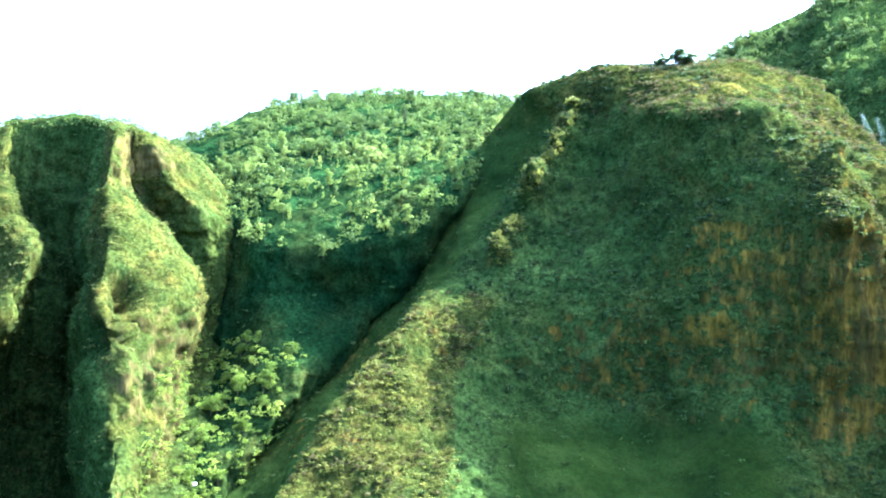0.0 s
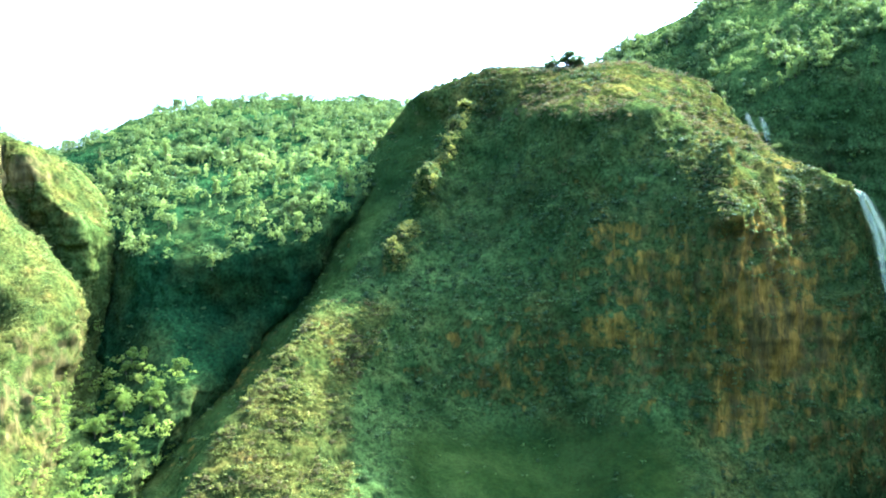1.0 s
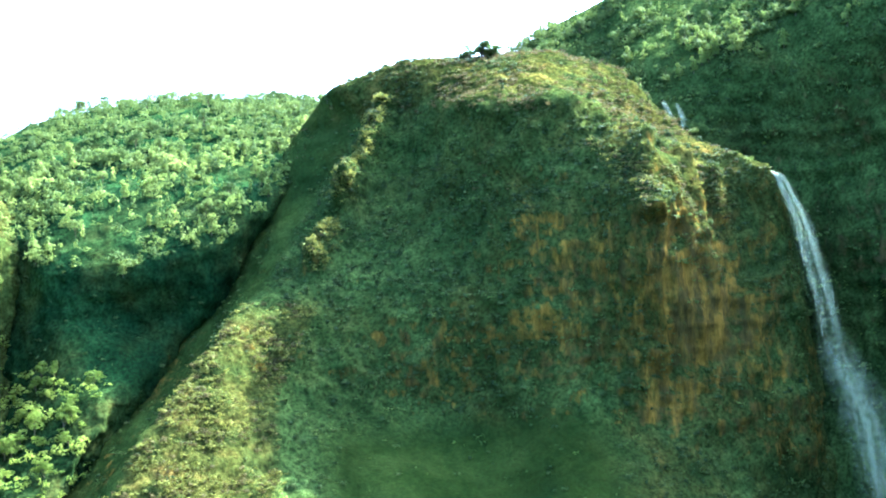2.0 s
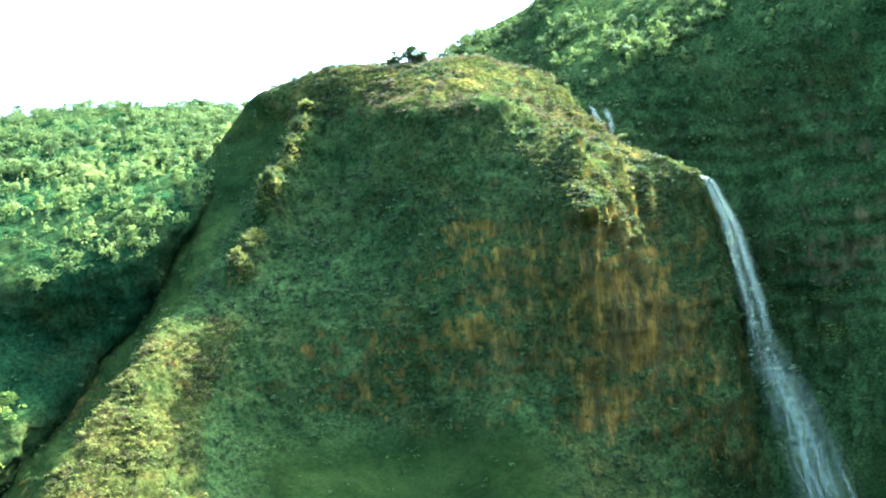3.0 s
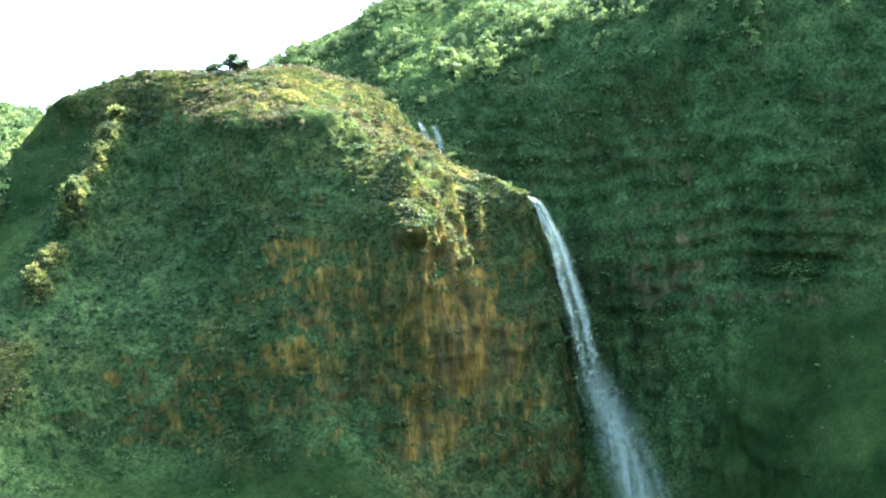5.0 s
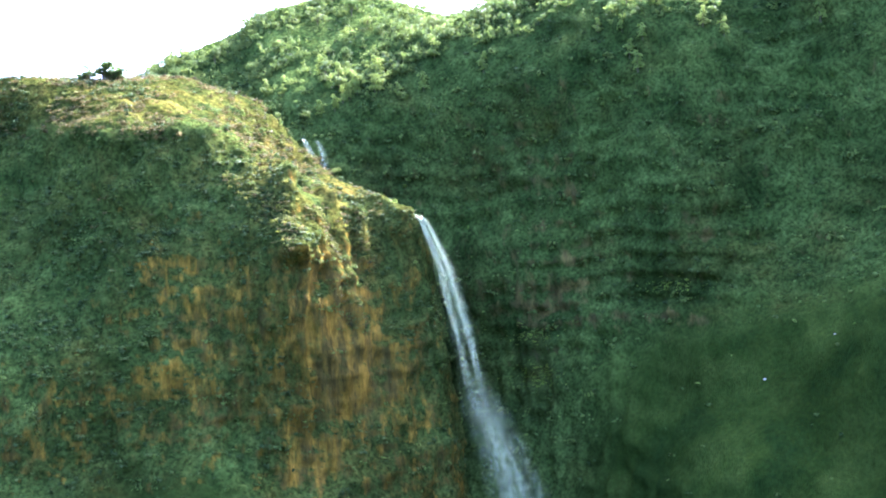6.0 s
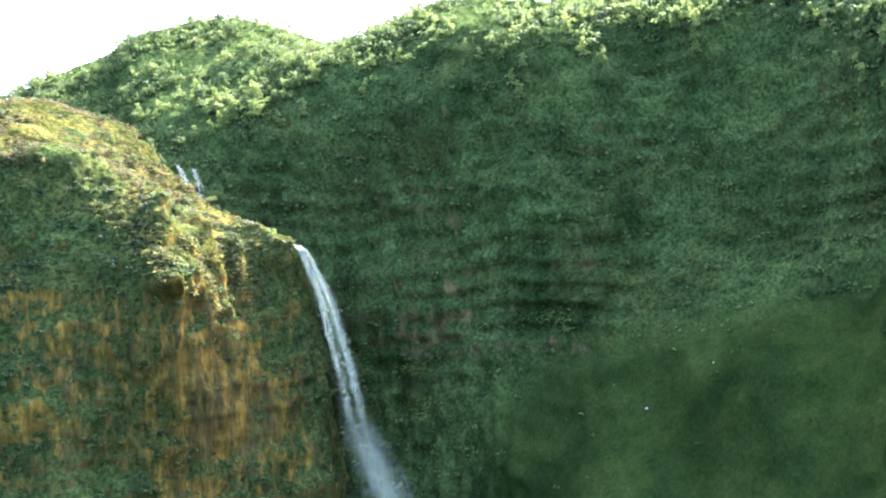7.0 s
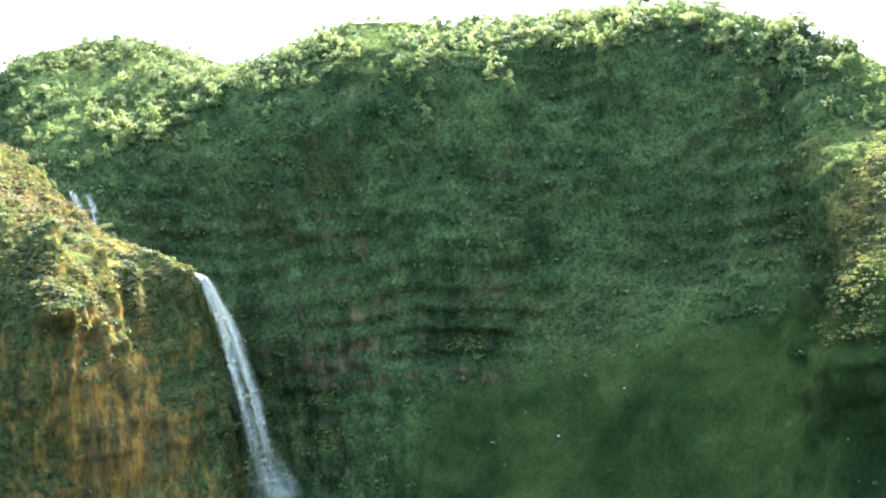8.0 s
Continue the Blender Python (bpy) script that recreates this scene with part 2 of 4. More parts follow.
class Slope:
    """A piece of mountainside, lofted through cross sections that run from behind the crest down to the foot."""

    def __init__(self, rim=0.0):
        self.sections, self.rim = [], rim

    def section(self, *points):
        back, crest = np.array(points[0], float), np.array(points[1], float)
        base, talus = np.array(points[-2], float), np.array(points[-1], float)
        out, away = (talus - base)[:2], (back - crest)[:2]
        out, away = out / np.linalg.norm(out), away / np.linalg.norm(away)
        foot = np.r_[talus[:2] + out * (talus[2] - VALLEY) / 0.75, VALLEY - 6]
        rear = np.r_[back[:2] + away * (back[2] - VALLEY) / 0.7, VALLEY - 6]
        self.sections.append(np.vstack([rear, points, foot]).astype(float))

    def surface(self, step):
        """The lofted grid; both ends, the rear and the foot run down to the valley in wider steps."""
        s = np.array(self.sections)
        ends = []
        for first, second in ((s[0], s[1]), (s[-1], s[-2])):
            way = (first - second).mean(0) * (1, 1, 0)
            end = first + way / np.linalg.norm(way) * 180
            end[:, 2] = VALLEY - 6
            ends.append(end)
        s = np.concatenate([ends[:1], s, ends[1:]])
        names = np.arange(s.shape[1]) - 1.0
        if self.rim:
            # two more lines close to the second one keep the cliff's edge crisp
            above = s[:, 3] + (s[:, 2] - s[:, 3]) * self.rim
            below = s[:, 3] + (s[:, 4] - s[:, 3]) * self.rim
            s = np.concatenate([s[:, :3], above[:, None], s[:, 3:4], below[:, None], s[:, 4:]], axis=1)
            names = np.r_[names[:3], names[3] - self.rim, names[3], names[3] + self.rim, names[4:]]
        across = np.r_[0, np.cumsum(np.linalg.norm(np.diff(s[:, 2:-2], axis=0), axis=2).mean(1))]
        down = np.r_[0, np.cumsum(np.linalg.norm(np.diff(s[1:-1], axis=1), axis=2).mean(0))]

        def marks(knots):
            out = []
            for i, (a, b) in enumerate(zip(knots[:-1], knots[1:])):
                wide = step * (7 if i in (0, len(knots) - 2) else 1)
                out.append(np.linspace(a, b, max(2, int((b - a) / wide) + 1))[:-1])
            return np.r_[np.concatenate(out), knots[-1]]

        u, v = marks(across), marks(down)
        rows = spline(s, across, u)
        grid = spline(rows.transpose(1, 0, 2), down, v).transpose(1, 0, 2)
        self.level = np.interp(v, down, names)
        self.side = np.interp(u, across, np.arange(len(across))) - 1
        self.inner = (u >= across[1]) & (u < across[-2])
        return grid

    def normals(self, g):
        n = np.cross(np.gradient(g, axis=0), np.gradient(g, axis=1))
        n /= np.linalg.norm(n, axis=2, keepdims=True) + 1e-9
        return -n if (n[..., 2].mean() - n[..., 1].mean()) < 0 else n

    def build(self, name, label, step, relief, bare, dry, seed, ribs=(), ledge=1.8, bed=13.0, material=None, sward=None):
        g = self.surface(step)
        n = self.normals(g)
        p, q = g.reshape(-1, 3), n.reshape(-1, 3)
        steep = np.clip((0.75 - q[:, 2]) / 0.45, 0, 1)
        level, side = np.tile(self.level, g.shape[0]), np.repeat(self.side, g.shape[1])
        crest = np.clip(np.abs(level - 1.0) / 0.8, 0.25, 1)
        big = fractal(p, 55, 3, seed) * 4.5
        flute = (1 - np.abs(fractal(p, (11, 11, 70), 3, seed + 9)) * 1.7) * 2.6
        bend = fractal(p, 60, 3, seed + 5) * 6
        even = sward(p, side) if sward else np.zeros(len(p))
        beds = np.mod((p[:, 2] + bend) / bed, 1.0)
        beds = (np.clip(beds / 0.75, 0, 1) - np.clip((beds - 0.75) / 0.25, 0, 1)) * -ledge * np.clip(0.5 + fractal(p, 45, 2, seed + 3), 0, 1)
        small = fractal(p, 8, 4, seed + 20) * 1.5
        d = (big + steep * (flute + beds) + small * (1 - 0.6 * even)) * relief * crest
        d = d + (1 - np.abs(rough(p, 4.5, seed + 60))) * 1.1 * (1 - 0.75 * even) + np.clip(rough(p, 6.5, seed + 61), 0, 1) * 1.2 * (1 - 0.75 * even)
        for a, b, wide, high in ribs:
            a, b = np.array(a, float), np.array(b, float)
            along = np.clip((p - a) @ (b - a) / ((b - a) @ (b - a)), 0, 1)
            off = np.linalg.norm(p - a - along[:, None] * (b - a), axis=1)
            d = d + high * np.exp(-((off / wide) ** 2)) * (0.8 + 0.5 * fractal(p, 9, 2, seed + 33))
        p = p + q * d[:, None]
        g = p.reshape(g.shape)
        n = self.normals(g)
        self.grid, self.normal = g, n
        nu, nv = g.shape[:2]
        i = (np.arange(nu - 1)[:, None] * nv + np.arange(nv - 1)).ravel()
        faces = np.stack([i, i + nv, i + nv + 1, i + 1], 1)
        me = mesh_from(name, p, faces, [material or HILLSIDE])
        steep2 = np.clip((0.62 - n.reshape(-1, 3)[:, 2]) / 0.5, 0, 1)
        value = bare(p, steep2, level, side)
        self.bare = value.reshape(nu, nv)
        me.attributes.new("bare", "FLOAT", "POINT").data.foreach_set("value", value.astype(np.float32))
        straw = np.clip(dry(p, steep2, level, side) + 0.3 * fractal(p, 30, 3, seed + 44), 0, 1)
        me.attributes.new("dry", "FLOAT", "POINT").data.foreach_set("value", straw.astype(np.float32))
        me.attributes.new("sward", "FLOAT", "POINT").data.foreach_set("value", even.astype(np.float32))
        self.even = even.reshape(nu, nv)
        return tagged(new(name, me), label, "cliff", kind="structure")

    def flow(self, start, steps, lift):
        """A line running down the surface from near a place."""
        d = np.linalg.norm(self.grid - np.array(start, float), axis=2)
        i, j = np.unravel_index(d.argmin(), d.shape)
        j2 = min(j + steps, self.grid.shape[1] - 1)
        return self.grid[i, j:j2] + self.normal[i, j:j2] * lift

    def scatter(self, count, weight, rng, thin=0.0):
        """Random places on the surface, by area and weight(points, normals, level, side, bare)."""
        g, n = self.grid, self.normal
        a, b, c = g[:-1, :-1], g[1:, :-1], g[:-1, 1:]
        area = np.linalg.norm(np.cross(b - a, c - a), axis=2).ravel()
        nu, nv = g.shape[:2]
        mid = (a + g[1:, 1:]) / 2
        level = np.tile((self.level[:-1] + self.level[1:]) / 2, nu - 1)
        w = area * weight(mid.reshape(-1, 3), n[:-1, :-1].reshape(-1, 3), level, np.repeat(self.side[:-1], nv - 1), self.bare[:-1, :-1].ravel())
        w = w * np.repeat(self.inner[:-1], nv - 1) * (1 - thin * self.even[:-1, :-1].ravel())
        pick = rng.choice(len(w), count, p=w / w.sum())
        iu, iv = np.divmod(pick, nv - 1)
        s, t = rng.random((2, count, 1))
        return g[iu, iv] * (1 - s) * (1 - t) + g[iu + 1, iv] * s * (1 - t) + g[iu, iv + 1] * (1 - s) * t + g[iu + 1, iv + 1] * s * t


def bump(p, centre, size):
    return np.exp(-(((p - np.array(centre)) / np.array(size)) ** 2).sum(1))


BLUFF = Slope(rim=0.13)
BLUFF.section((30, 840, 65), (20, 800, 62), (-10, 785, 39), (-40, 770, 5), (-76, 750, -41), (-107, 690, -94), (-128, 575, -144))
BLUFF.section((52, 820, 95), (50, 780, 105), (32, 770, 80), (2, 755, 33), (-25, 705, -28), (-58, 625, -86), (-100, 515, -150))
BLUFF.section((77, 800, 110), (67, 740, 116), (85, 722, 91), (59, 690, 42), (25.3, 664, 0), (-22, 588, -49), (-63, 505, -113))
BLUFF.section((114, 810, 125), (103, 735, 126), (108, 715, 94), (88, 680, 38), (58, 640, -10), (18, 595, -65), (13, 520, -122))
BLUFF.section((187, 820, 131), (168, 720, 127), (146, 640, 86), (137, 615, 21), (125, 590, -38), (115, 575, -96), (83, 510, -128))
BLUFF.section((245, 820, 131), (214, 715, 128), (194, 625, 85), (185, 585, 20), (177, 570, -37), (171, 560, -98), (143, 505, -135))
BLUFF.section((284, 790, 109), (252, 700, 112), (225, 625, 69), (212, 563, 23), (201, 558, -39), (203, 555, -100), (186, 510, -142))
BLUFF.section((262, 740, 95), (251, 688, 105), (258, 646, 64), (275, 594, 23), (270, 570, -40), (270, 562, -110), (265, 536, -185))
BLUFF.section((275, 735, 85), (262, 690, 100), (275, 652, 58), (300, 587, 29), (300, 575, -40), (303, 570, -120), (300, 554, -215))
BLUFF.section((290, 750, 60), (284, 705, 60), (300, 652, 30), (318, 604, 2), (326, 602, -45), (330, 600, -125), (330, 590, -215))
BLUFF.section((300, 790, 30), (300, 770, 20), (320, 725, 0), (345, 672, -20), (353, 665, -60), (355, 660, -130), (355, 650, -215))
HEADWALL = Slope()
HEADWALL.section((157, 1080, 107), (143, 980, 124), (128, 880, 87), (139, 860, 66), (147, 850, 19), (159, 840, -55), (160, 800, -114))
HEADWALL.section((265, 1060, 164), (240, 960, 168), (220, 860, 114), (219, 840, 83), (217, 830, 28), (223, 820, -53), (223, 790, -112))
HEADWALL.section((311, 1040, 198), (284, 950, 195), (253, 830, 114), (248, 800, 79), (249, 790, 26), (255, 780, -51), (249, 750, -106))
HEADWALL.section((362, 1040, 220), (328, 940, 213), (283, 800, 110), (277, 770, 76), (277, 760, 25), (282, 750, -49), (275, 720, -102))
HEADWALL.section((386, 1004, 231), (350, 911, 229), (286, 759, 117), (281, 718, 72), (287, 699, 1), (293, 685, -83), (283, 635, -124))
HEADWALL.section((457, 950, 239), (413, 861, 235), (338, 714, 117), (339, 683, 67), (341, 661, -4), (343, 643, -89), (342, 628, -137))
HEADWALL.section((523, 867, 213), (469, 782, 202), (390, 691, 144), (383, 636, 62), (380, 616, -9), (380, 599, -76), (369, 575, -136))
HEADWALL.section((560, 766, 233), (499, 688, 216), (434, 599, 148), (421, 570, 62), (413, 558, 0), (409, 548, -45), (380, 516, -130))
HEADWALL.section((597, 681, 217), (527, 609, 199), (456, 539, 137), (445, 522, 56), (439, 513, 0), (435, 504, -35), (375, 450, -120))
HEADWALL.section((658, 614, 216), (581, 550, 197), (510, 495, 140), (491, 487, 62), (472, 478, 6), (456, 467, -25), (382, 414, -117))
HEADWALL.section((694, 532, 208), (610, 477, 189), (555, 452, 145), (522, 430, 62), (499, 419, 13), (477, 406, -10), (395, 367, -114))
HEADWALL.section((659, 434, 159), (572, 386, 148), (544, 374, 114), (517, 361, 61), (498, 354, 20), (478, 349, -13), (398, 327, -109))
HEADWALL.section((648, 391, 133), (576, 355, 131), (516, 329, 78), (466, 307, 39), (428, 291, 3), (408, 281, -24), (404, 277, -85))
HEADWALL.section((655, 348, 101), (582, 317, 102), (515, 296, 65), (468, 278, 40), (428, 264, 5), (404, 255, -26), (400, 250, -81))
HEADWALL.section((692, 306, 78), (597, 275, 80), (539, 258, 49), (491, 245, 27), (460, 237, -7), (448, 232, -35), (440, 228, -83))
FOREST_HILL = Slope()
FOREST_HILL.section((-347, 1000, 50), (-330, 950, 68), (-295, 850, 42), (-267, 780, 0), (-243, 760, -41), (-217, 740, -89), (-208, 600, -161))
FOREST_HILL.section((-252, 1060, 100), (-226, 950, 100), (-202, 850, 61), (-160, 740, 17), (-150, 715, -23), (-141, 662, -78), (-164, 570, -143))
FOREST_HILL.section((-186, 1080, 135), (-169, 980, 132), (-143, 830, 73), (-115, 690, 0), (-110, 680, -29), (-110, 630, -83), (-139, 560, -141))
FOREST_HILL.section((-111, 1100, 151), (-101, 1000, 146), (-83, 820, 77), (-65, 680, -3), (-70, 690, -37), (-86, 632, -81), (-123, 583, -146))
FOREST_HILL.section((-20, 1100, 154), (-19, 1000, 148), (-11, 800, 75), (-9, 690, 16), (-24, 690, -22), (-59, 706, -76), (-119, 627, -158))
FOREST_HILL.section((69, 1080, 146), (62, 980, 139), (54, 850, 98), (41, 780, 47), (7, 760, -8), (-37, 720, -63), (-112, 650, -164))
FOREST_HILL.section((157, 1080, 125), (143, 980, 129), (128, 880, 87), (97, 820, 41), (50, 790, -17), (-2, 740, -81), (-83, 672, -187))
LEFT_RIDGE = Slope()
LEFT_RIDGE.section((-476, 840, 70), (-431, 760, 71), (-391, 690, 34), (-363, 640, -3), (-346, 610, -40), (-332, 580, -89), (-315, 540, -151))
LEFT_RIDGE.section((-393, 830, 73), (-355, 750, 79), (-331, 700, 39), (-296, 640, 0), (-282, 610, -33), (-279, 575, -82), (-265, 530, -148))
LEFT_RIDGE.section((-352, 820, 77), (-318, 740, 84), (-296, 690, 42), (-242, 600, -5), (-247, 575, -33), (-262, 560, -79), (-254, 525, -146))
LEFT_RIDGE.section((-330, 820, 84), (-300, 745, 90), (-300, 735, 45), (-286, 720, -4), (-285, 700, -61), (-289, 690, -117), (-278, 655, -183))
LEFT_RIDGE.section((-298, 820, 86), (-269, 740, 92), (-265, 735, 45), (-267, 722, -4), (-266, 705, -61), (-264, 690, -117), (-258, 660, -184))
LEFT_RIDGE.section((-258, 800, 79), (-232, 712, 85), (-231, 690, 50), (-219, 650, 4), (-205, 605, -30), (-191, 572, -62), (-166, 500, -139))
LEFT_RIDGE.section((-246, 790, 78), (-220, 695, 83), (-215, 660, 47), (-200, 615, 4), (-188, 572, -31), (-173, 556, -77), (-154, 470, -131))
LEFT_RIDGE.section((-241, 800, 77), (-216, 700, 82), (-211, 675, 45), (-185, 655, 9), (-156, 632, -31), (-157, 592, -81), (-154, 495, -138))
LEFT_RIDGE.section((-236, 810, 76), (-216, 718, 82), (-214, 714, 47), (-190, 704, 14), (-165, 692, -24), (-159, 668, -73), (-153, 515, -144))
LEFT_RIDGE.section((-229, 820, 72), (-208, 722, 81), (-191, 704, 51), (-166, 692, 24), (-158, 702, -9), (-152, 694, -53), (-140, 530, -148))
LEFT_RIDGE.section((-202, 850, 62), (-184, 770, 68), (-160, 752, 36), (-150, 742, 0), (-144, 735, -33), (-141, 722, -64), (-128, 600, -167))

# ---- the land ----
# Masks the straw ground and the shrubs whose leaf colour carries sunlight.
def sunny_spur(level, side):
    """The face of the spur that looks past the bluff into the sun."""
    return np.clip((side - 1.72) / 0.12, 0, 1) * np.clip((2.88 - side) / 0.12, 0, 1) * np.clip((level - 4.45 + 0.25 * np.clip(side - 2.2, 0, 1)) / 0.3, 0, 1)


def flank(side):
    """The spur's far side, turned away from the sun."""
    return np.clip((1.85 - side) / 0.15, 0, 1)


def bare_bluff(p, steep, level, side):
    v = -0.25 + 0.62 * steep + 0.22 * fractal(p, (40, 40, 60), 3, 40)
    v += 0.80 * bump(p, (246, 560, -52), (38, 80, 40)) + 0.28 * bump(p, (216, 556, -100), (20, 80, 22)) + 0.10 * bump(p, (160, 575, -62), (46, 80, 28)) + 0.22 * bump(p, (235, 570, 0), (60, 80, 32)) + 1.0 * bump(p, (-24, 508, -109), (9, 22, 9)) + 0.3 * bump(p, (-62, 650, -72), (22, 70, 45)) + 0.4 * bump(p, (-88, 600, -116), (12, 50, 26)) - 0.4 * bump(p, (75, 700, 62), (28, 40, 45))
    v += 0.22 * flank(side) * np.clip((level - 3.6) / 0.5, 0, 1) - 0.4 * np.clip((p[:, 2] - 5) / 40, 0, 1) * np.clip((215 - p[:, 0]) / 30, 0, 1)
    v -= 0.6 * np.clip((level - 5.1) / 0.5, 0, 1) * (1 - flank(side)) + 0.35 * np.clip((2.4 - level) / 0.5, 0, 1)
    return v


def bare_plain(p, steep, level, side):
    return -0.30 + 0.52 * steep + 0.25 * fractal(p, (50, 50, 50), 3, 41) - 0.5 * np.clip((level - 5.1) / 0.5, 0, 1) - 0.7 * np.clip((2.2 - level) / 0.4, 0, 1)


def grassy_ledge(p):
    """Sloping shelves of pale grass beside the waterfall."""
    return bump(p, (385, 598, -45), (16, 12, 3.5)) + bump(p, (389, 592, -69), (20, 14, 4.5)) + bump(p, (362, 640, -38), (9, 9, 4)) + bump(p, (432, 520, -18), (14, 14, 3.5))


def bare_wall(p, steep, level, side):
    return bare_plain(p, steep, level, side) - 0.10 + (0.08 + 0.20 * np.clip(np.sin((p[:, 2] + 5 * fractal(p, 60, 2, 47)) * 0.30), 0, 1)) * bump(p, (408, 565, -12), (75, 85, 52)) + 0.05 * bump(p, (360, 640, 40), (60, 90, 60)) + 0.42 * bump(p, (441, 505, 14), (16, 20, 13)) + 0.25 * bump(p, (410, 566, 8), (20, 30, 9)) + 0.34 * bump(p, (395, 590, -28), (24, 30, 10)) + 0.25 * bump(p, (425, 528, -32), (20, 24, 9)) + 0.55 * bump(p, (428, 320, -78), (26, 22, 24)) - 0.6 * grassy_ledge(p)


def bare_hill(p, steep, level, side):
    return bare_plain(p, steep, level, side) - 0.35 + 0.35 * bump(p, (-70, 645, -92), (11, 34, 28))


def bare_ridge(p, steep, level, side):
    return -0.30 + (0.38 + 0.32 * np.clip((side - 5) / 0.4, 0, 1) * np.clip((8.4 - side) / 0.4, 0, 1)) * steep + 0.22 * fractal(p, (40, 40, 50), 3, 42) + 0.24 * bump(p, (-167, 566, -60), (26, 40, 13)) + 0.55 * bump(p, (-192, 712, 64), (34, 40, 20)) - 0.4 * np.clip((side - 8.2) / 0.3, 0, 1) * np.clip((40 - p[:, 2]) / 20, 0, 1)


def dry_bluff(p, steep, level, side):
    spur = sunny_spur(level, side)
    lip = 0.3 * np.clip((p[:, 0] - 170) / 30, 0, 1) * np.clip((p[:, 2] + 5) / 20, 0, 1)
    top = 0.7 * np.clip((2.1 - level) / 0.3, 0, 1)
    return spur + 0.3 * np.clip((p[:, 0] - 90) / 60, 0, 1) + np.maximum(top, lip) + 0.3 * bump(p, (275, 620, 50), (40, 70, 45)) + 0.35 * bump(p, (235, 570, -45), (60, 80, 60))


def even_wall(p, side):
    """Smooth grass on the long lower slope."""
    return np.clip((-25 - p[:, 2] + (500 - p[:, 1]) * 0.25) / 30, 0, 1) * np.clip((560 - p[:, 1]) / 40, 0, 1)


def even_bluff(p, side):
    # Flank term: smooth grass, its dark colour adding to the shade there.
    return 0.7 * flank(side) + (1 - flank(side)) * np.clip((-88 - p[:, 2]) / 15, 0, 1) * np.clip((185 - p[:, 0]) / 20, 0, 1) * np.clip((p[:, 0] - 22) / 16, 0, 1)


def dry_wall(p, steep, level, side):
    return 0.9 * np.clip((318 - p[:, 1]) / 25, 0, 1) * np.clip((p[:, 2] + 30) / 20, 0, 1) + 0.2 * grassy_ledge(p)


def dry_hill(p, steep, level, side):
    return 0.1 + 0.5 * bump(p, (-95, 560, -130), (25, 60, 30))


def dry_ridge(p, steep, level, side):
    return 0.75 * np.maximum(np.clip((side - 5.1) / 0.4, 0, 1) * (1 - 0.5 * np.clip((side - 8.1) / 0.3, 0, 1) * np.clip((level - 2.6) / 0.3, 0, 1)), np.clip((2.6 - side) / 0.3, 0, 1))


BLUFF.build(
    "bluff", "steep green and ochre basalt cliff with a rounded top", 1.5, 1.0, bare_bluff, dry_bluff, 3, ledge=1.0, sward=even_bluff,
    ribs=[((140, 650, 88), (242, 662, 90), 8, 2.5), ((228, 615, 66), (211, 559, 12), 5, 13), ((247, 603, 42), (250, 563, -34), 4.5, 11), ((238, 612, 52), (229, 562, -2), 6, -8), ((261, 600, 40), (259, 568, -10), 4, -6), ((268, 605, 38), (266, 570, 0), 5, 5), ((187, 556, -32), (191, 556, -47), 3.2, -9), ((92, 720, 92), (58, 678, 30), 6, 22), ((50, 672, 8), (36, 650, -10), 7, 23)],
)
HEADWALL.build("headwall", "shaded green rock wall closing the valley head", 2.3, 1.25, bare_wall, dry_wall, 50, ledge=3.0, material=WALL_SIDE, sward=even_wall)
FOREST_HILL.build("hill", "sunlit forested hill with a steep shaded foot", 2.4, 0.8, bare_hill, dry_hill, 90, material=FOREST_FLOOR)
LEFT_RIDGE.build(
    "ridge", "sunlit rocky spur with grassy ledges", 1.8, 1.25, bare_ridge, dry_ridge, 130, ledge=1.2, bed=7.5, material=WALL_SIDE,
    ribs=[((-178, 600, -16), (-188, 572, -50), 7, -34), ((-178, 566, -44), (-172, 558, -76), 3, 4.5), ((-168, 572, -44), (-165, 563, -76), 3, 4.5), ((-161, 582, -46), (-160, 572, -78), 3, 4.5), ((-156, 595, -46), (-156, 585, -78), 3, 4.5), ((-164, 575, -8), (-166, 562, -40), 7, 6), ((-160, 610, -20), (-150, 575, -62), 8, 5)],
)

side = np.linspace(-4600, 4600, 93)
gx, gy = np.meshgrid(side, side, indexing="ij")
gp = np.stack([gx.ravel(), gy.ravel(), np.zeros(gx.size)], 1)
gp[:, 2] = VALLEY + fractal(gp, 600, 3, 7) * 6 - 3
gi = (np.arange(92)[:, None] * 93 + np.arange(92)).ravel()
ground_mesh = mesh_from("ground", gp, np.stack([gi, gi + 93, gi + 94, gi + 1], 1), [FOREST_FLOOR])
tagged(new("ground", ground_mesh), "green valley floor below the cliffs", "ground", kind="structure")

# ---- plants ----
RNG = np.random.default_rng(5)


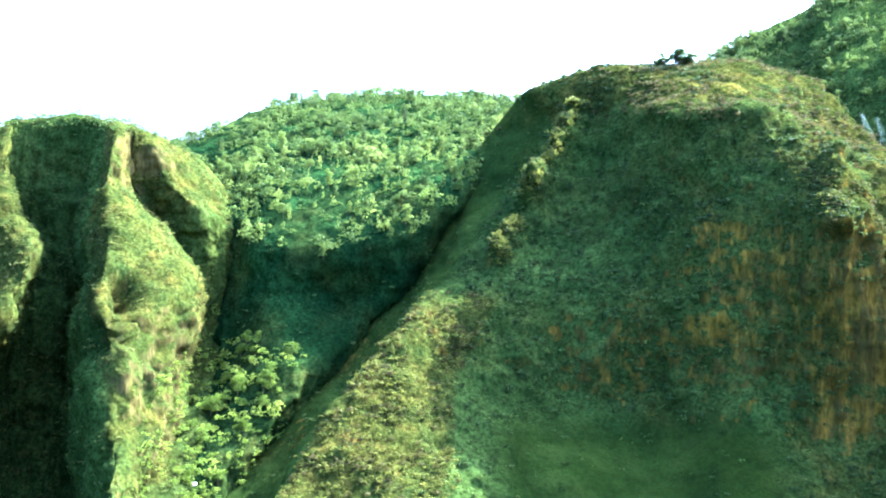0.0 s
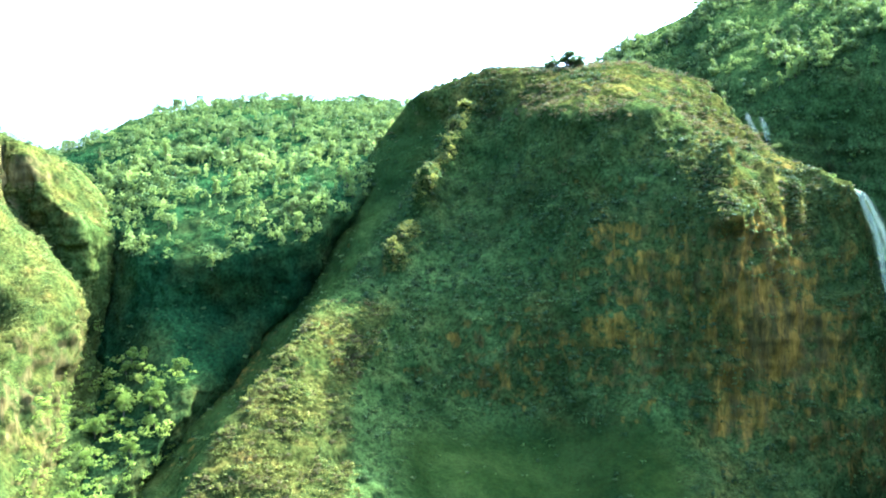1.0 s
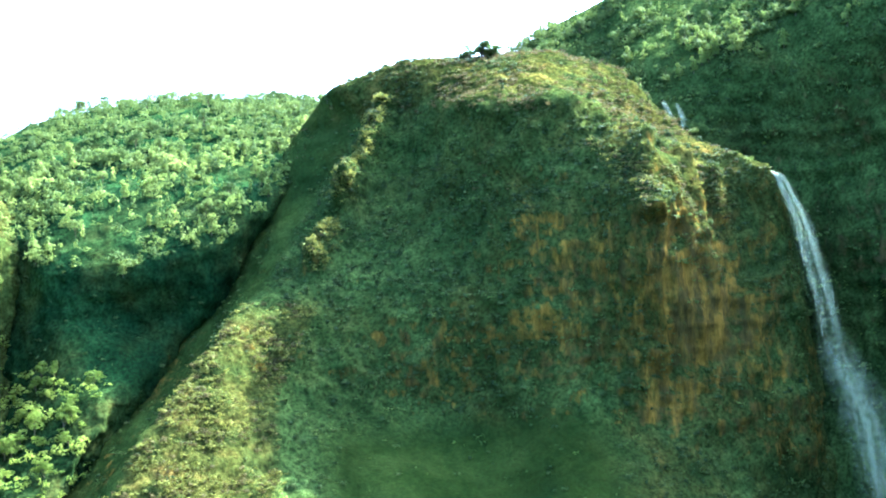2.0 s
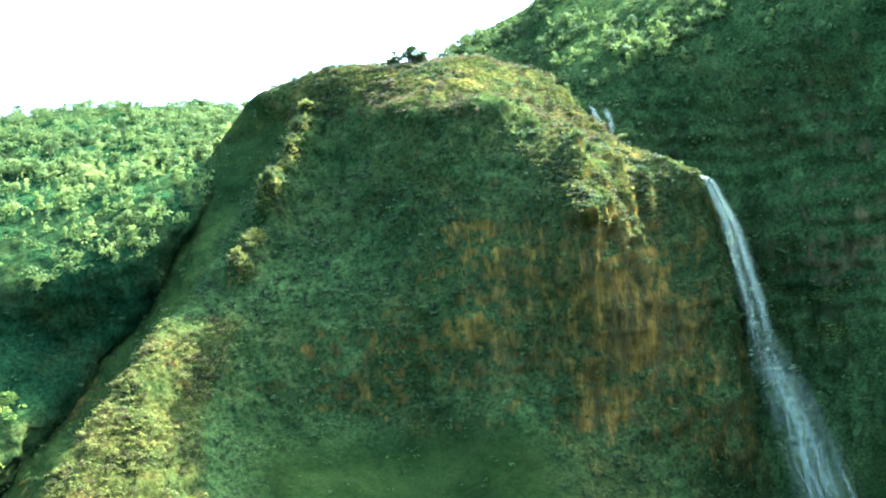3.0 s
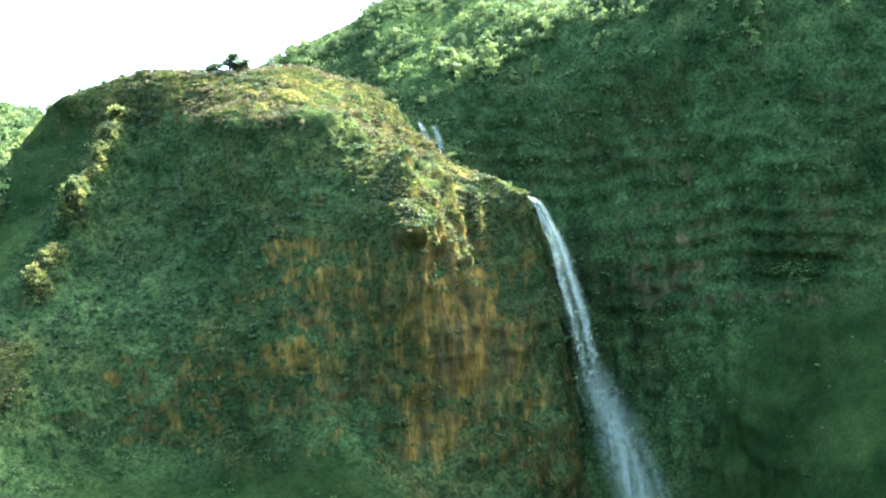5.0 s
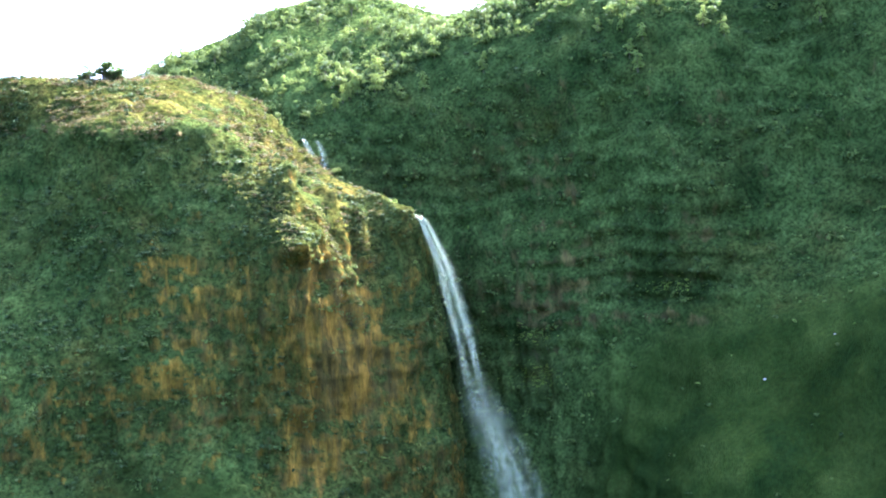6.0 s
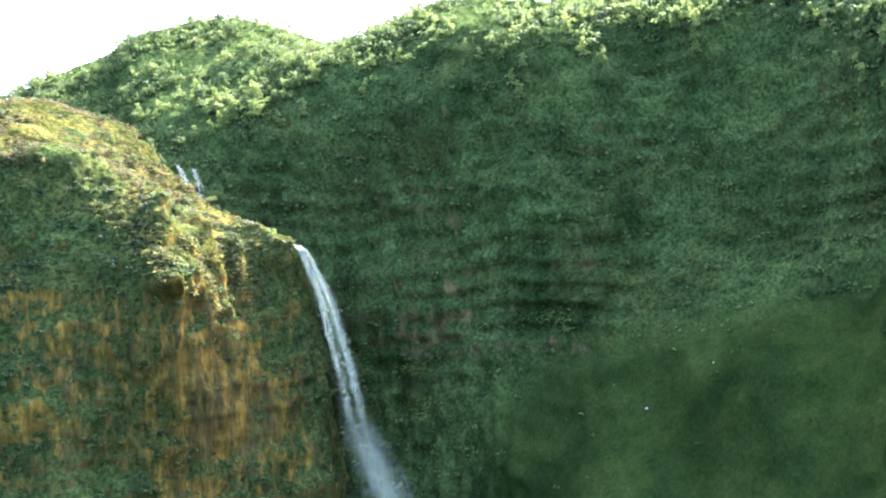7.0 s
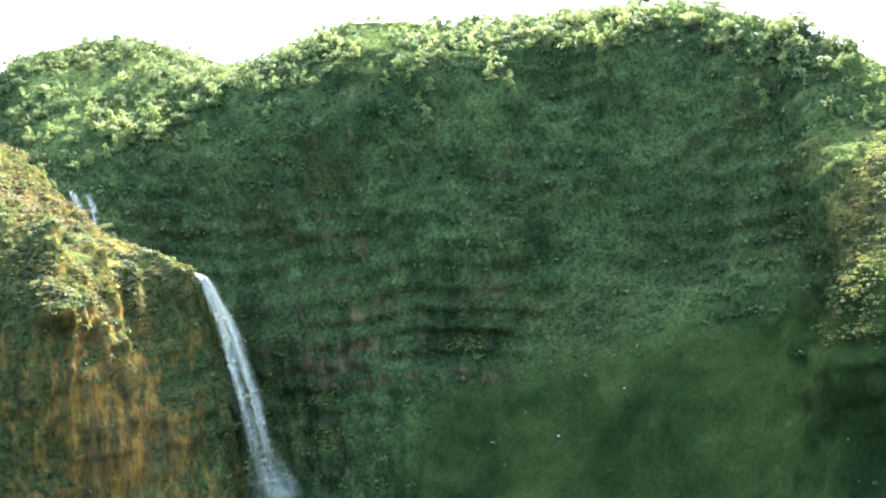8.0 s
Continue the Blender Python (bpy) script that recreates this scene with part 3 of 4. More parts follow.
def clump_leaves(rng, lumps, leaves, leaf):
    """Leaf quads spread over the skins of several lumps: points (n, 4, 3)."""
    centre, radius = lumps
    which = rng.choice(len(centre), leaves, p=radius[:, 0] * radius[:, 2] / (radius[:, 0] * radius[:, 2]).sum())
    way = rng.normal(size=(leaves, 3))
    way /= np.linalg.norm(way, axis=1, keepdims=True)
    way[:, 2] = np.where(way[:, 2] < -0.35, -way[:, 2], way[:, 2])
    mid = centre[which] + way * radius[which] * rng.uniform(0.75, 1.08, (leaves, 1))
    face = way + rng.normal(size=(leaves, 3)) * 0.30
    face /= np.linalg.norm(face, axis=1, keepdims=True)
    a = np.cross(face, rng.normal(size=(leaves, 3)))
    a /= np.linalg.norm(a, axis=1, keepdims=True)
    b = np.cross(face, a)
    size = leaf * rng.uniform(0.6, 1.4, (leaves, 1))
    a, b = a * size, b * size * rng.uniform(0.5, 0.9, (leaves, 1))
    fold = face * size * 0.3
    return np.stack([mid - a, mid - b - fold, mid + a, mid + b - fold], 1)


def tree_pattern(rng, kind):
    """A crown of unit height 1 (broad, tall, bush, shrub)."""
    if kind == "broad":
        n = 9
        c = np.c_[rng.normal(0, 0.29, (n, 2)), rng.uniform(0.30, 0.82, n)]
        r = np.c_[rng.uniform(0.18, 0.30, n), rng.uniform(0.18, 0.30, n), rng.uniform(0.13, 0.20, n)]
        return clump_leaves(rng, (c, r), 66, 0.094)
    if kind == "tall":
        z = np.linspace(0.22, 0.92, 9)
        c = np.c_[rng.normal(0, 0.07, (9, 2)), z]
        w = 0.21 * (1.12 - z) ** 0.6 * rng.uniform(0.7, 1.25, 9)
        return clump_leaves(rng, (c, np.c_[w, w, np.full(9, 0.10)]), 66, 0.068)
    if kind == "bush":
        n = 5
        c = np.c_[rng.normal(0, 0.34, (n, 2)), rng.uniform(0.2, 0.55, n)]
        r = np.c_[rng.uniform(0.3, 0.5, n), rng.uniform(0.3, 0.5, n), rng.uniform(0.25, 0.42, n)]
        return clump_leaves(rng, (c, r), 28, 0.155)
    n = 4
    c = np.c_[rng.normal(0, 0.3, (n, 2)), rng.uniform(0.25, 0.6, n)]
    r = np.c_[rng.uniform(0.3, 0.5, n), rng.uniform(0.3, 0.5, n), rng.uniform(0.25, 0.42, n)]
    return clump_leaves(rng, (c, r), 14, 0.30)


def woods(name, label, places, heights, kinds, material, seed):
    """Many plants joined into one mesh of leaves."""
    rng = np.random.default_rng(seed)
    patterns = {k: [tree_pattern(rng, k) for _ in range(7)] for k in set(kinds)}
    turn = rng.uniform(0, 2 * np.pi, len(places))
    out, hue = [], []
    for at, h, k, a in zip(places, heights, kinds, turn):
        q = patterns[k][rng.integers(7)]
        c, s = np.cos(a) * h, np.sin(a) * h
        out.append(np.stack([q[..., 0] * c - q[..., 1] * s, q[..., 0] * s + q[..., 1] * c, q[..., 2] * h * rng.uniform(0.85, 1.15)], -1) + at - np.array([0, 0, 0.1 * h]))
        hue.append(np.full(len(q) * 4, rng.random()))
    p = np.concatenate(out).reshape(-1, 3)
    f = np.arange(len(p)).reshape(-1, 4)
    me = mesh_from(name, p, f, [material], smooth=False)
    me.attributes.new("plant_hue", "FLOAT", "POINT").data.foreach_set("value", np.concatenate(hue).astype(np.float32))
    return tagged(new(name, me), label, "vegetation", kind="stuff")


def mixed_heights(rng, n, low, high):
    return low + (high - low) * rng.random(n) ** 1.6


def forest_weight(p, n, level, side, bare):
    return np.where((level > 0.9) & (level < 3.15), 1.0, 0.0) * np.clip(n[:, 2] * 3 - 0.4, 0, 1) * np.clip(0.75 + fractal(p, 45, 2, 61), 0.1, 1.4)


def canopy_weight(p, n, level, side, bare):
    return forest_weight(p, n, level, side, bare) * np.where(level < 2.05, 1.0, 0.0)


def open_weight(p, n, level, side, bare):
    return forest_weight(p, n, level, side, bare) * np.where(level >= 1.95, 1.0, 0.0)


spots = FOREST_HILL.scatter(1700, canopy_weight, RNG)
woods("forest", "sunlit native forest covering the hill", spots, mixed_heights(RNG, len(spots), 4, 11), RNG.choice(["broad", "broad", "tall"], len(spots)), LEAVES, 1)
for count, leaves, seed in ((560, LEAVES, 4), (360, GOLD_LEAVES, 5)):
    spots = FOREST_HILL.scatter(count, open_weight, RNG)
    woods("forest", "open stand of sunlit trees on the lower hillside", spots, mixed_heights(RNG, count, 5, 14), RNG.choice(["broad", "tall", "tall"], count), leaves, seed)


def upper_weight(p, n, level, side, bare):
    return np.where((level > 0.92) & (level < np.where(side < 5.5, 2.25, 2.0)), 1.0, 0.0) * np.clip(0.8 + fractal(p, 45, 2, 62), 0.1, 1.4)


spots = HEADWALL.scatter(3200, upper_weight, RNG)
woods("forest", "forest of mixed trees above the rock wall", spots, mixed_heights(RNG, len(spots), 4, 11), RNG.choice(["broad", "broad", "tall"], len(spots)), LEAVES, 2)


def gully_weight(p, n, level, side, bare):
    return np.where((level > 4.6) & (level < 6.3), 1.0, 0.0) * np.clip((-84 - (650 - p[:, 1]) * 0.40 - p[:, 0]) / 6, 0, 1) * np.clip((p[:, 0] + 148) / 10, 0, 1)


spots = FOREST_HILL.scatter(300, gully_weight, RNG)
woods("thicket", "bright green thicket in the gully", spots, mixed_heights(RNG, len(spots), 4, 10), ["broad"] * len(spots), GULLY_LEAVES, 3)


def foot_weight(p, n, level, side, bare):
    return np.where((level > 4.7) & (level < 6.3) & (side > 6.6) & (side < 10), 1.0, 0.0) * np.clip((p[:, 0] + 180) / 20, 0.02, 1)


spots = LEFT_RIDGE.scatter(420, foot_weight, RNG)
woods("thicket", "bright green thicket at the ridge's foot", spots, mixed_heights(RNG, len(spots), 2.5, 7), ["broad"] * len(spots), GULLY_LEAVES, 6)


def shrub_weight(p, n, level, side, bare):
    return np.where((level > 0.7) & (level < 6.4), 1.0, 0.0) * np.where((level < 1.9) & (p[:, 0] > 180) & (p[:, 0] < 320), 0.1, 1.0) * np.clip(0.75 - bare, 0.03, 1) * np.clip(0.6 + 1.2 * fractal(p, 25, 3, 63), 0.02, 1.5) * np.where(level > 5, 0.35, 1)


# Keeps the shade-toned face leaves off the sunlit spur.
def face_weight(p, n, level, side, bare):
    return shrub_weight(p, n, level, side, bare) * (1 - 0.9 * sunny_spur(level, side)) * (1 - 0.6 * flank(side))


for slope, count, seed, leaves in ((BLUFF, 6500, 11, SHADED_FACE_LEAVES), (HEADWALL, 4000, 12, SHADED_FACE_LEAVES), (FOREST_HILL, 1200, 13, SHADED_FACE_LEAVES), (LEFT_RIDGE, 4300, 14, OLIVE_LEAVES)):
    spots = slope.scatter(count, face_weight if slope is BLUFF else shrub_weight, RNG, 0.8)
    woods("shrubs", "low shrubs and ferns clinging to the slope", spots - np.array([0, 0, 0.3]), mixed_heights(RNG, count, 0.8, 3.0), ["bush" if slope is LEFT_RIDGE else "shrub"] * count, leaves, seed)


def ledge_weight(bed, seed):
    def weight(p, n, level, side, bare):
        beds = np.mod((p[:, 2] + fractal(p, 60, 3, seed + 5) * 6) / bed, 1.0)
        return np.exp(-(((beds - 0.82) / 0.13) ** 2)) * np.where((level > 2.1) & (level < 5.6), 1.0, 0.0) * np.clip(0.35 + fractal(p, 35, 3, 71), 0.02, 1.2)

    return weight


for slope, bed, seed, count in ((HEADWALL, 13.0, 50, 1900), (BLUFF, 13.0, 3, 900), (LEFT_RIDGE, 7.5, 130, 500)):
    spots = slope.scatter(count, ledge_weight(bed, seed), RNG, 0.9)
    woods("shrubs", "rows of ferns and bushes along the rock ledges", spots - np.array([0, 0, 0.4]), mixed_heights(RNG, count, 1.4, 4.2), ["shrub" if slope is HEADWALL else "bush"] * count, LEAVES if slope is not LEFT_RIDGE else OLIVE_LEAVES, 30 + seed)


def top_weight(p, n, level, side, bare):
    return np.where((level > 0.8) & (level < 3.0), 1.0, 0.0) * np.where(level < 2.14, 1.0, np.where(p[:, 0] > 235, 0.2, 0.03)) * np.clip((p[:, 0] - 90) / 40, 0.1, 1) * np.clip(0.5 + fractal(p, 20, 2, 66), 0.1, 1)


for count, leaves, seed in ((2200, DRY_LEAVES, 15), (250, OLIVE_LEAVES, 25)):
    spots = BLUFF.scatter(count, top_weight, RNG)
    woods("shrubs", "dry shrubs covering the bluff's rounded top", spots - np.array([0, 0, 0.3]), mixed_heights(RNG, count, 1.0, 3.8), ["bush"] * count, leaves, seed)


RIB_LINES = [np.array(line, float) for line in (((225, 612, 64), (208, 548, 18)), ((237, 575, 33), (249, 564, -26)), ((264, 592, 36), (267, 580, 2)), ((196, 597, 58), (212, 575, 36)), ((87, 704, 97), (56, 665, 42)), ((45, 651, 14), (31, 629, -4)))]


def rib_weight(p, n, level, side, bare):
    total = 0.0
    for a, b in RIB_LINES:
        along = np.clip((p - a) @ (b - a) / ((b - a) @ (b - a)), 0, 1)
        total = total + np.exp(-((np.linalg.norm(p - a - along[:, None] * (b - a), axis=1) / 5.5) ** 2))
    return total


# Leaf tones brighter than the face's put the ribs' sunlight into colour.
for count, leaves, seed in ((300, DRY_LEAVES, 19), (500, OLIVE_LEAVES, 29), (260, SUNLIT_SHRUB_LEAVES, 59)):
    spots = BLUFF.scatter(count, rib_weight, RNG)
    woods("shrubs", "yellow-green shrubs on the bluff's sunlit ribs", spots - np.array([0, 0, 0.3]), mixed_heights(RNG, count, 1.0, 3.4), ["bush"] * count, leaves, seed)


EDGE_LINES = [np.array(line, float) for line in (((90, 712, 104), (54, 664, 40)), ((58, 668, 44), (45, 660, 10)), ((46, 653, 16), (29, 625, -10)))]


def edge_weight(p, n, level, side, bare):
    total = 0.0
    for a, b in EDGE_LINES:
        along = np.clip((p - a) @ (b - a) / ((b - a) @ (b - a)), 0, 1)
        total = total + np.exp(-((np.linalg.norm(p - a - along[:, None] * (b - a), axis=1) / 6.0) ** 2))
    return total * np.clip(0.4 + 1.2 * fractal(p, 16, 2, 68), 0.02, 1)


spots = BLUFF.scatter(330, edge_weight, RNG)
woods("shrubs", "tall bushes catching the sun along the spur's upper edge", spots - np.array([0, 0, 0.4]), mixed_heights(RNG, 330, 2.4, 5.6), ["bush"] * 330, SUNLIT_SHRUB_LEAVES, 39)


# Plants the sun-toned shrubs only on the lit face of the spur.
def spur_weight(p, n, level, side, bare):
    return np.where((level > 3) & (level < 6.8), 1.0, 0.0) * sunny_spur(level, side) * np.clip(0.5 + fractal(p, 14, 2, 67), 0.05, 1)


for count, leaves, seed in ((1200, DRY_LEAVES, 16), (3100, SUNLIT_SHRUB_LEAVES, 26)):
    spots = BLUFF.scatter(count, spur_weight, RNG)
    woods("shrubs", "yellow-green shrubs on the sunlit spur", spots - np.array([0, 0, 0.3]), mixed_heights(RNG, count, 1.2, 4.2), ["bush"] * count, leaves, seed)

spots = LEFT_RIDGE.scatter(260, lambda p, n, level, side, bare: np.where((level > 0.7) & (level < 1.25), 1.0, 0.0), RNG)
woods("thicket", "low trees along the ridge's crest", spots, mixed_heights(RNG, len(spots), 2.5, 6), ["broad"] * len(spots), LEAVES, 17)


# Stops the sun-toned shrubs at the lower edge of the lit zone.
def end_weight(p, n, level, side, bare):
    return np.where((level > 1.0) & (level < 6.0), 1.0, 0.0) * np.clip((306 - p[:, 1]) / 12, 0, 1) * np.clip((p[:, 2] + 24) / 14, 0, 1)


for count, leaves, seed in ((1500, OLIVE_LEAVES, 18), (700, SUNLIT_SHRUB_LEAVES, 28)):
    spots = HEADWALL.scatter(count, end_weight, RNG)
    woods("shrubs", "golden shrubs on the sunlit end of the wall", spots - np.array([0, 0, 0.3]), mixed_heights(RNG, count, 1.0, 3.4), ["bush"] * count, leaves, seed)


spots = HEADWALL.scatter(420, lambda p, n, level, side, bare: np.where(level > 1.0, grassy_ledge(p), 0.0), RNG)
woods("shrubs", "pale grass tufts on the shelves beside the waterfall", spots - np.array([0, 0, 0.3]), mixed_heights(RNG, 420, 0.7, 1.9), ["bush"] * 420, GULLY_LEAVES, 38)


# ---- single things ----
def part(name, mesh, parent, label=""):
    ob = new(name, mesh)
    ob.parent = parent
    return tagged(ob, label)


def tube(path, radius, sides=6):
    """Points and quads of a tapered tube along a path."""
    path = np.asarray(path, float)
    way = np.gradient(path, axis=0)
    way /= np.linalg.norm(way, axis=1, keepdims=True)
    a = np.cross(way, (0.31, 0.95, 0.07))
    a /= np.linalg.norm(a, axis=1, keepdims=True)
    b = np.cross(way, a)
    ang = np.arange(sides) * 2 * np.pi / sides
    p = path[:, None] + np.asarray(radius)[:, None, None] * (np.cos(ang)[None, :, None] * a[:, None] + np.sin(ang)[None, :, None] * b[:, None])
    k = np.arange(len(path) - 1)[:, None] * sides
    i, j = k + np.arange(sides), k + (np.arange(sides) + 1) % sides
    return p.reshape(-1, 3), np.stack([i, j, j + sides, i + sides], -1).reshape(-1, 4)


def tree(kind, label, leaves, seed):
    """One tree, 10 m high: a bent trunk with limbs, and a crown of leaf clumps."""
    rng = np.random.default_rng(seed)
    base = new("tree")
    tagged(base, label, "tree")
    if kind == "tall":
        z = np.linspace(1.6, 9.2, 10)
        c = np.c_[rng.normal(0, 0.7, (10, 2)), z]
        w = 2.7 * (1.12 - z / 10) ** 0.6 * rng.uniform(0.7, 1.25, 10)
        r, leaf, count = np.c_[w, w, np.full(10, 1.1)], 0.46, 420
    elif kind == "spreading":
        c = np.c_[rng.uniform(-5.5, 5.5, 26), rng.normal(0, 2.2, 26), rng.uniform(3.2, 7.6, 26)]
        w = rng.uniform(1.1, 2.0, 26)
        r, leaf, count = np.c_[w, w, w * 0.6], 0.36, 2600
    else:
        c = np.c_[rng.normal(0, 1.9, (12, 2)), rng.uniform(3.2, 8.4, 12)]
        w = rng.uniform(1.3, 2.4, 12)
        r, leaf, count = np.c_[w, w, w * 0.75], 0.42, 500
    top = np.array([rng.normal(0, 0.4), rng.normal(0, 0.4), 8.6 if kind == "tall" else 6.0])
    s = np.linspace(0, 1, 7)[:, None]
    trunk = np.array([0, 0, -0.8]) * (1 - s) + top * s + rng.normal(0, 0.10, (7, 3)) * np.array([1, 1, 0])
    points, faces = tube(trunk, np.linspace(0.32, 0.08, 7) * (0.8 if kind == "spreading" else 1.0))
    for centre in c[:: 1 if kind != "tall" else 2]:
        k = int(rng.integers(2, 5))
        start = trunk[k]
        mid = (start + centre) / 2 + np.array([0, 0, 0.35])
        lp, lf = tube(np.array([start, mid, centre]), np.array([0.13, 0.09, 0.03]) * (0.8 if kind == "spreading" else 1.0), 5)
        faces = np.vstack([faces, lf + len(points)])
        points = np.vstack([points, lp])
    part("trunk", mesh_from("trunk", points, faces, [BARK]), base, "grey-brown trunk with limbs")
    q = clump_leaves(rng, (c, r), count, leaf).reshape(-1, 3)
    crown = mesh_from("crown", q, np.arange(len(q)).reshape(-1, 4), [leaves], smooth=False)
    crown.attributes.new("plant_hue", "FLOAT", "POINT").data.foreach_set("value", np.full(len(q), rng.random(), np.float32))
    part("crown", crown, base)
    return base


def plant(patterns, spots, low, high, group, rng):
    """Copies of the patterns standing at the spots."""
    for i, at in enumerate(spots):
        h = rng.uniform(low, high) / 10
        m = pose(at[0], at[1], at[2] - 0.3, 0, 0, rng.uniform(0, 360)) @ Matrix.Diagonal((h, h, h * rng.uniform(0.9, 1.15), 1))
        tagged(copy_thing(patterns[i % len(patterns)], m), group=group)


def line_weight(low, high):
    return lambda p, n, level, side, bare: np.where((level > low) & (level < high), 1.0, 0.0)


PRNG = np.random.default_rng(77)
tall = [tree("tall", "slender sunlit tree with a pale green crown", GOLD_LEAVES, 300 + i) for i in range(3)]
broad = [tree("broad", "round-crowned green tree on the slope", LEAVES, 310 + i) for i in range(3)]
gully = [tree("broad", "bright green round-crowned tree in the gully", GULLY_LEAVES, 320 + i) for i in range(3)]
plant(tall, HEADWALL.scatter(42, line_weight(1.75, 2.02), PRNG), 9, 17, "trees along the wall's rim", PRNG)
plant(broad, HEADWALL.scatter(36, line_weight(0.95, 1.9), PRNG), 9, 15, "trees above the wall", PRNG)
plant(tall, FOREST_HILL.scatter(40, line_weight(1.9, 3.1), PRNG), 9, 16, "trees on the hill", PRNG)
plant(broad, FOREST_HILL.scatter(40, line_weight(1.0, 3.1), PRNG), 8, 14, "trees on the hill", PRNG)
plant(gully, FOREST_HILL.scatter(60, gully_weight, PRNG), 8, 14, "trees in the gully", PRNG)
plant(broad[:2], BLUFF.scatter(14, line_weight(1.0, 1.6), PRNG), 4, 7, "trees on the bluff", PRNG)
for pattern in tall + broad + gully:
    spot = (BLUFF if pattern in broad else FOREST_HILL if pattern in gully else HEADWALL).scatter(1, gully_weight if pattern in gully else line_weight(1.3, 1.9), PRNG)[0]
    pattern.matrix_basis = pose(*spot) @ Matrix.Diagonal((0.7, 0.7, 0.7, 1))


def stand(slope, at):
    """The nearest place on a slope."""
    d = np.linalg.norm(slope.grid - np.array(at, float), axis=2)
    return slope.grid[np.unravel_index(d.argmin(), d.shape)]


RIM = [(338, 722, 118), (310, 712, 116), (359, 700, 118), (325, 718, 116), (296, 716, 116), (345, 712, 118), (372, 690, 124), (422, 525, 128), (430, 545, 128), (505, 473, 134), (440, 560, 140), (470, 520, 138), (523, 379, 104), (540, 368, 112), (400, 655, 130)]
plant(tall, [stand(HEADWALL, at) for at in RIM], 13, 21, "trees along the wall's rim", PRNG)

plant(broad, [stand(BLUFF, (226, 603, 65)), stand(BLUFF, (205, 628, 84))], 7, 9, "trees on the bluff", PRNG)
plant(tall, [stand(BLUFF, (260, 681, 95)), stand(BLUFF, (233, 674, 100))], 6, 8, "trees on the bluff", PRNG)
plant(gully, [stand(HEADWALL, (346, 678, 54)), stand(HEADWALL, (372, 640, 20))], 5, 7, "bushes on the wall", PRNG)
plant(tall, [stand(HEADWALL, at) for at in ((445, 548, 132), (537, 384, 104), (488, 539, 165), (536, 400, 112), (470, 500, 138))], 11, 16, "trees along the wall's rim", PRNG)

lone = tree("spreading", "spreading dark tree standing on the bluff's crest", LEAVES, 340)
spot = stand(BLUFF, (164, 725, 130)) - np.array([0, 0, 1.5])
lone.matrix_basis = pose(spot[0], spot[1], spot[2] + 0.2) @ Matrix.Diagonal((2.0, 1.9, 1.35, 1))
copy_thing(lone, pose(spot[0] - 9, spot[1] + 4, spot[2] + 0.6, 0, 0, 100) @ Matrix.Diagonal((0.62, 0.62, 0.7, 1)))
copy_thing(lone, pose(spot[0] + 10, spot[1] + 3, spot[2] + 0.6, 0, 0, 200) @ Matrix.Diagonal((0.6, 0.6, 0.6, 1)))


# ---- falling water ----
WATER, SPRAY = water_material("white_water", 0.40), water_material("thin_water", 0.20)
ACROSS = np.array([0.87, -0.49, 0.0])
TOWARD = np.array([-0.49, -0.87, 0.0])


def ribbon(path, widths, bulge):
    """A strip of water with a rounded front."""
    s = np.linspace(-1, 1, 5)
    p = path[:, None] + widths[:, None, None] * s[None, :, None] * ACROSS + (bulge * widths)[:, None, None] * (1 - s**2)[None, :, None] * TOWARD
    n = len(path)
    i = (np.arange(n - 1)[:, None] * 5 + np.arange(4)).ravel()
    return p.reshape(-1, 3), np.stack([i, i + 1, i + 6, i + 5], 1)


def water_mesh(name, path, widths, bulge, material):
    p, f = ribbon(path, widths, bulge)
    me = mesh_from(name, p, f, [material])
    ends = np.clip(np.minimum(np.arange(len(path)), np.arange(len(path))[::-1]) / 4, 0.15, 1)
    body = ends[:, None] * np.array([0.0, 0.75, 1.0, 0.75, 0.0])
    me.attributes.new("body", "FLOAT", "POINT").data.foreach_set("value", body.ravel().astype(np.float32))
    return me


def cascade(name, label, line, spread, count, width, seed, lanes=((0.0, 0.5),)):
    """Falling water: a thin sheet and many strands in front of it."""
    rng = np.random.default_rng(seed)
    line = np.asarray(line, float)
    t = np.linspace(0, len(line) - 1, 12 * (len(line) - 1) + 1)
    middle = spline(line, np.arange(len(line)), t)
    half = np.interp(t, np.linspace(0, len(line) - 1, len(spread)), spread)
    base = new(name)
    tagged(base, label, "waterfall")
    part("veil", water_mesh("veil", middle, half * 1.3, 0.25, SPRAY), base, "thin veil of spray")
    for k in range(count):
        lane = np.clip(rng.normal(*lanes[k % len(lanes)]), -1, 1)
        a, b = sorted(rng.uniform(0, len(line) - 1, 2)) if k > count * 0.4 else (0.0, len(line) - 1.0)
        b = max(b, min(a + 1.0, len(line) - 1.0))
        keep = (t >= a) & (t <= b)
        q, u = middle[keep], t[keep]
        sway = lane * half[keep] + np.interp(u, np.arange(0, len(line) + 1, 0.5), rng.normal(0, 0.10, 2 * len(line) + 2)) * half[keep]
        q = q + sway[:, None] * ACROSS + TOWARD * rng.uniform(0.3, 1.6)
        fade = np.sin(np.clip((u - a) / max(b - a, 1e-6), 0.04, 0.97) * np.pi) ** 0.4
        part("strand", water_mesh("strand", q, width * rng.uniform(0.5, 1.5) * fade, 0.4, WATER), base)
    return base


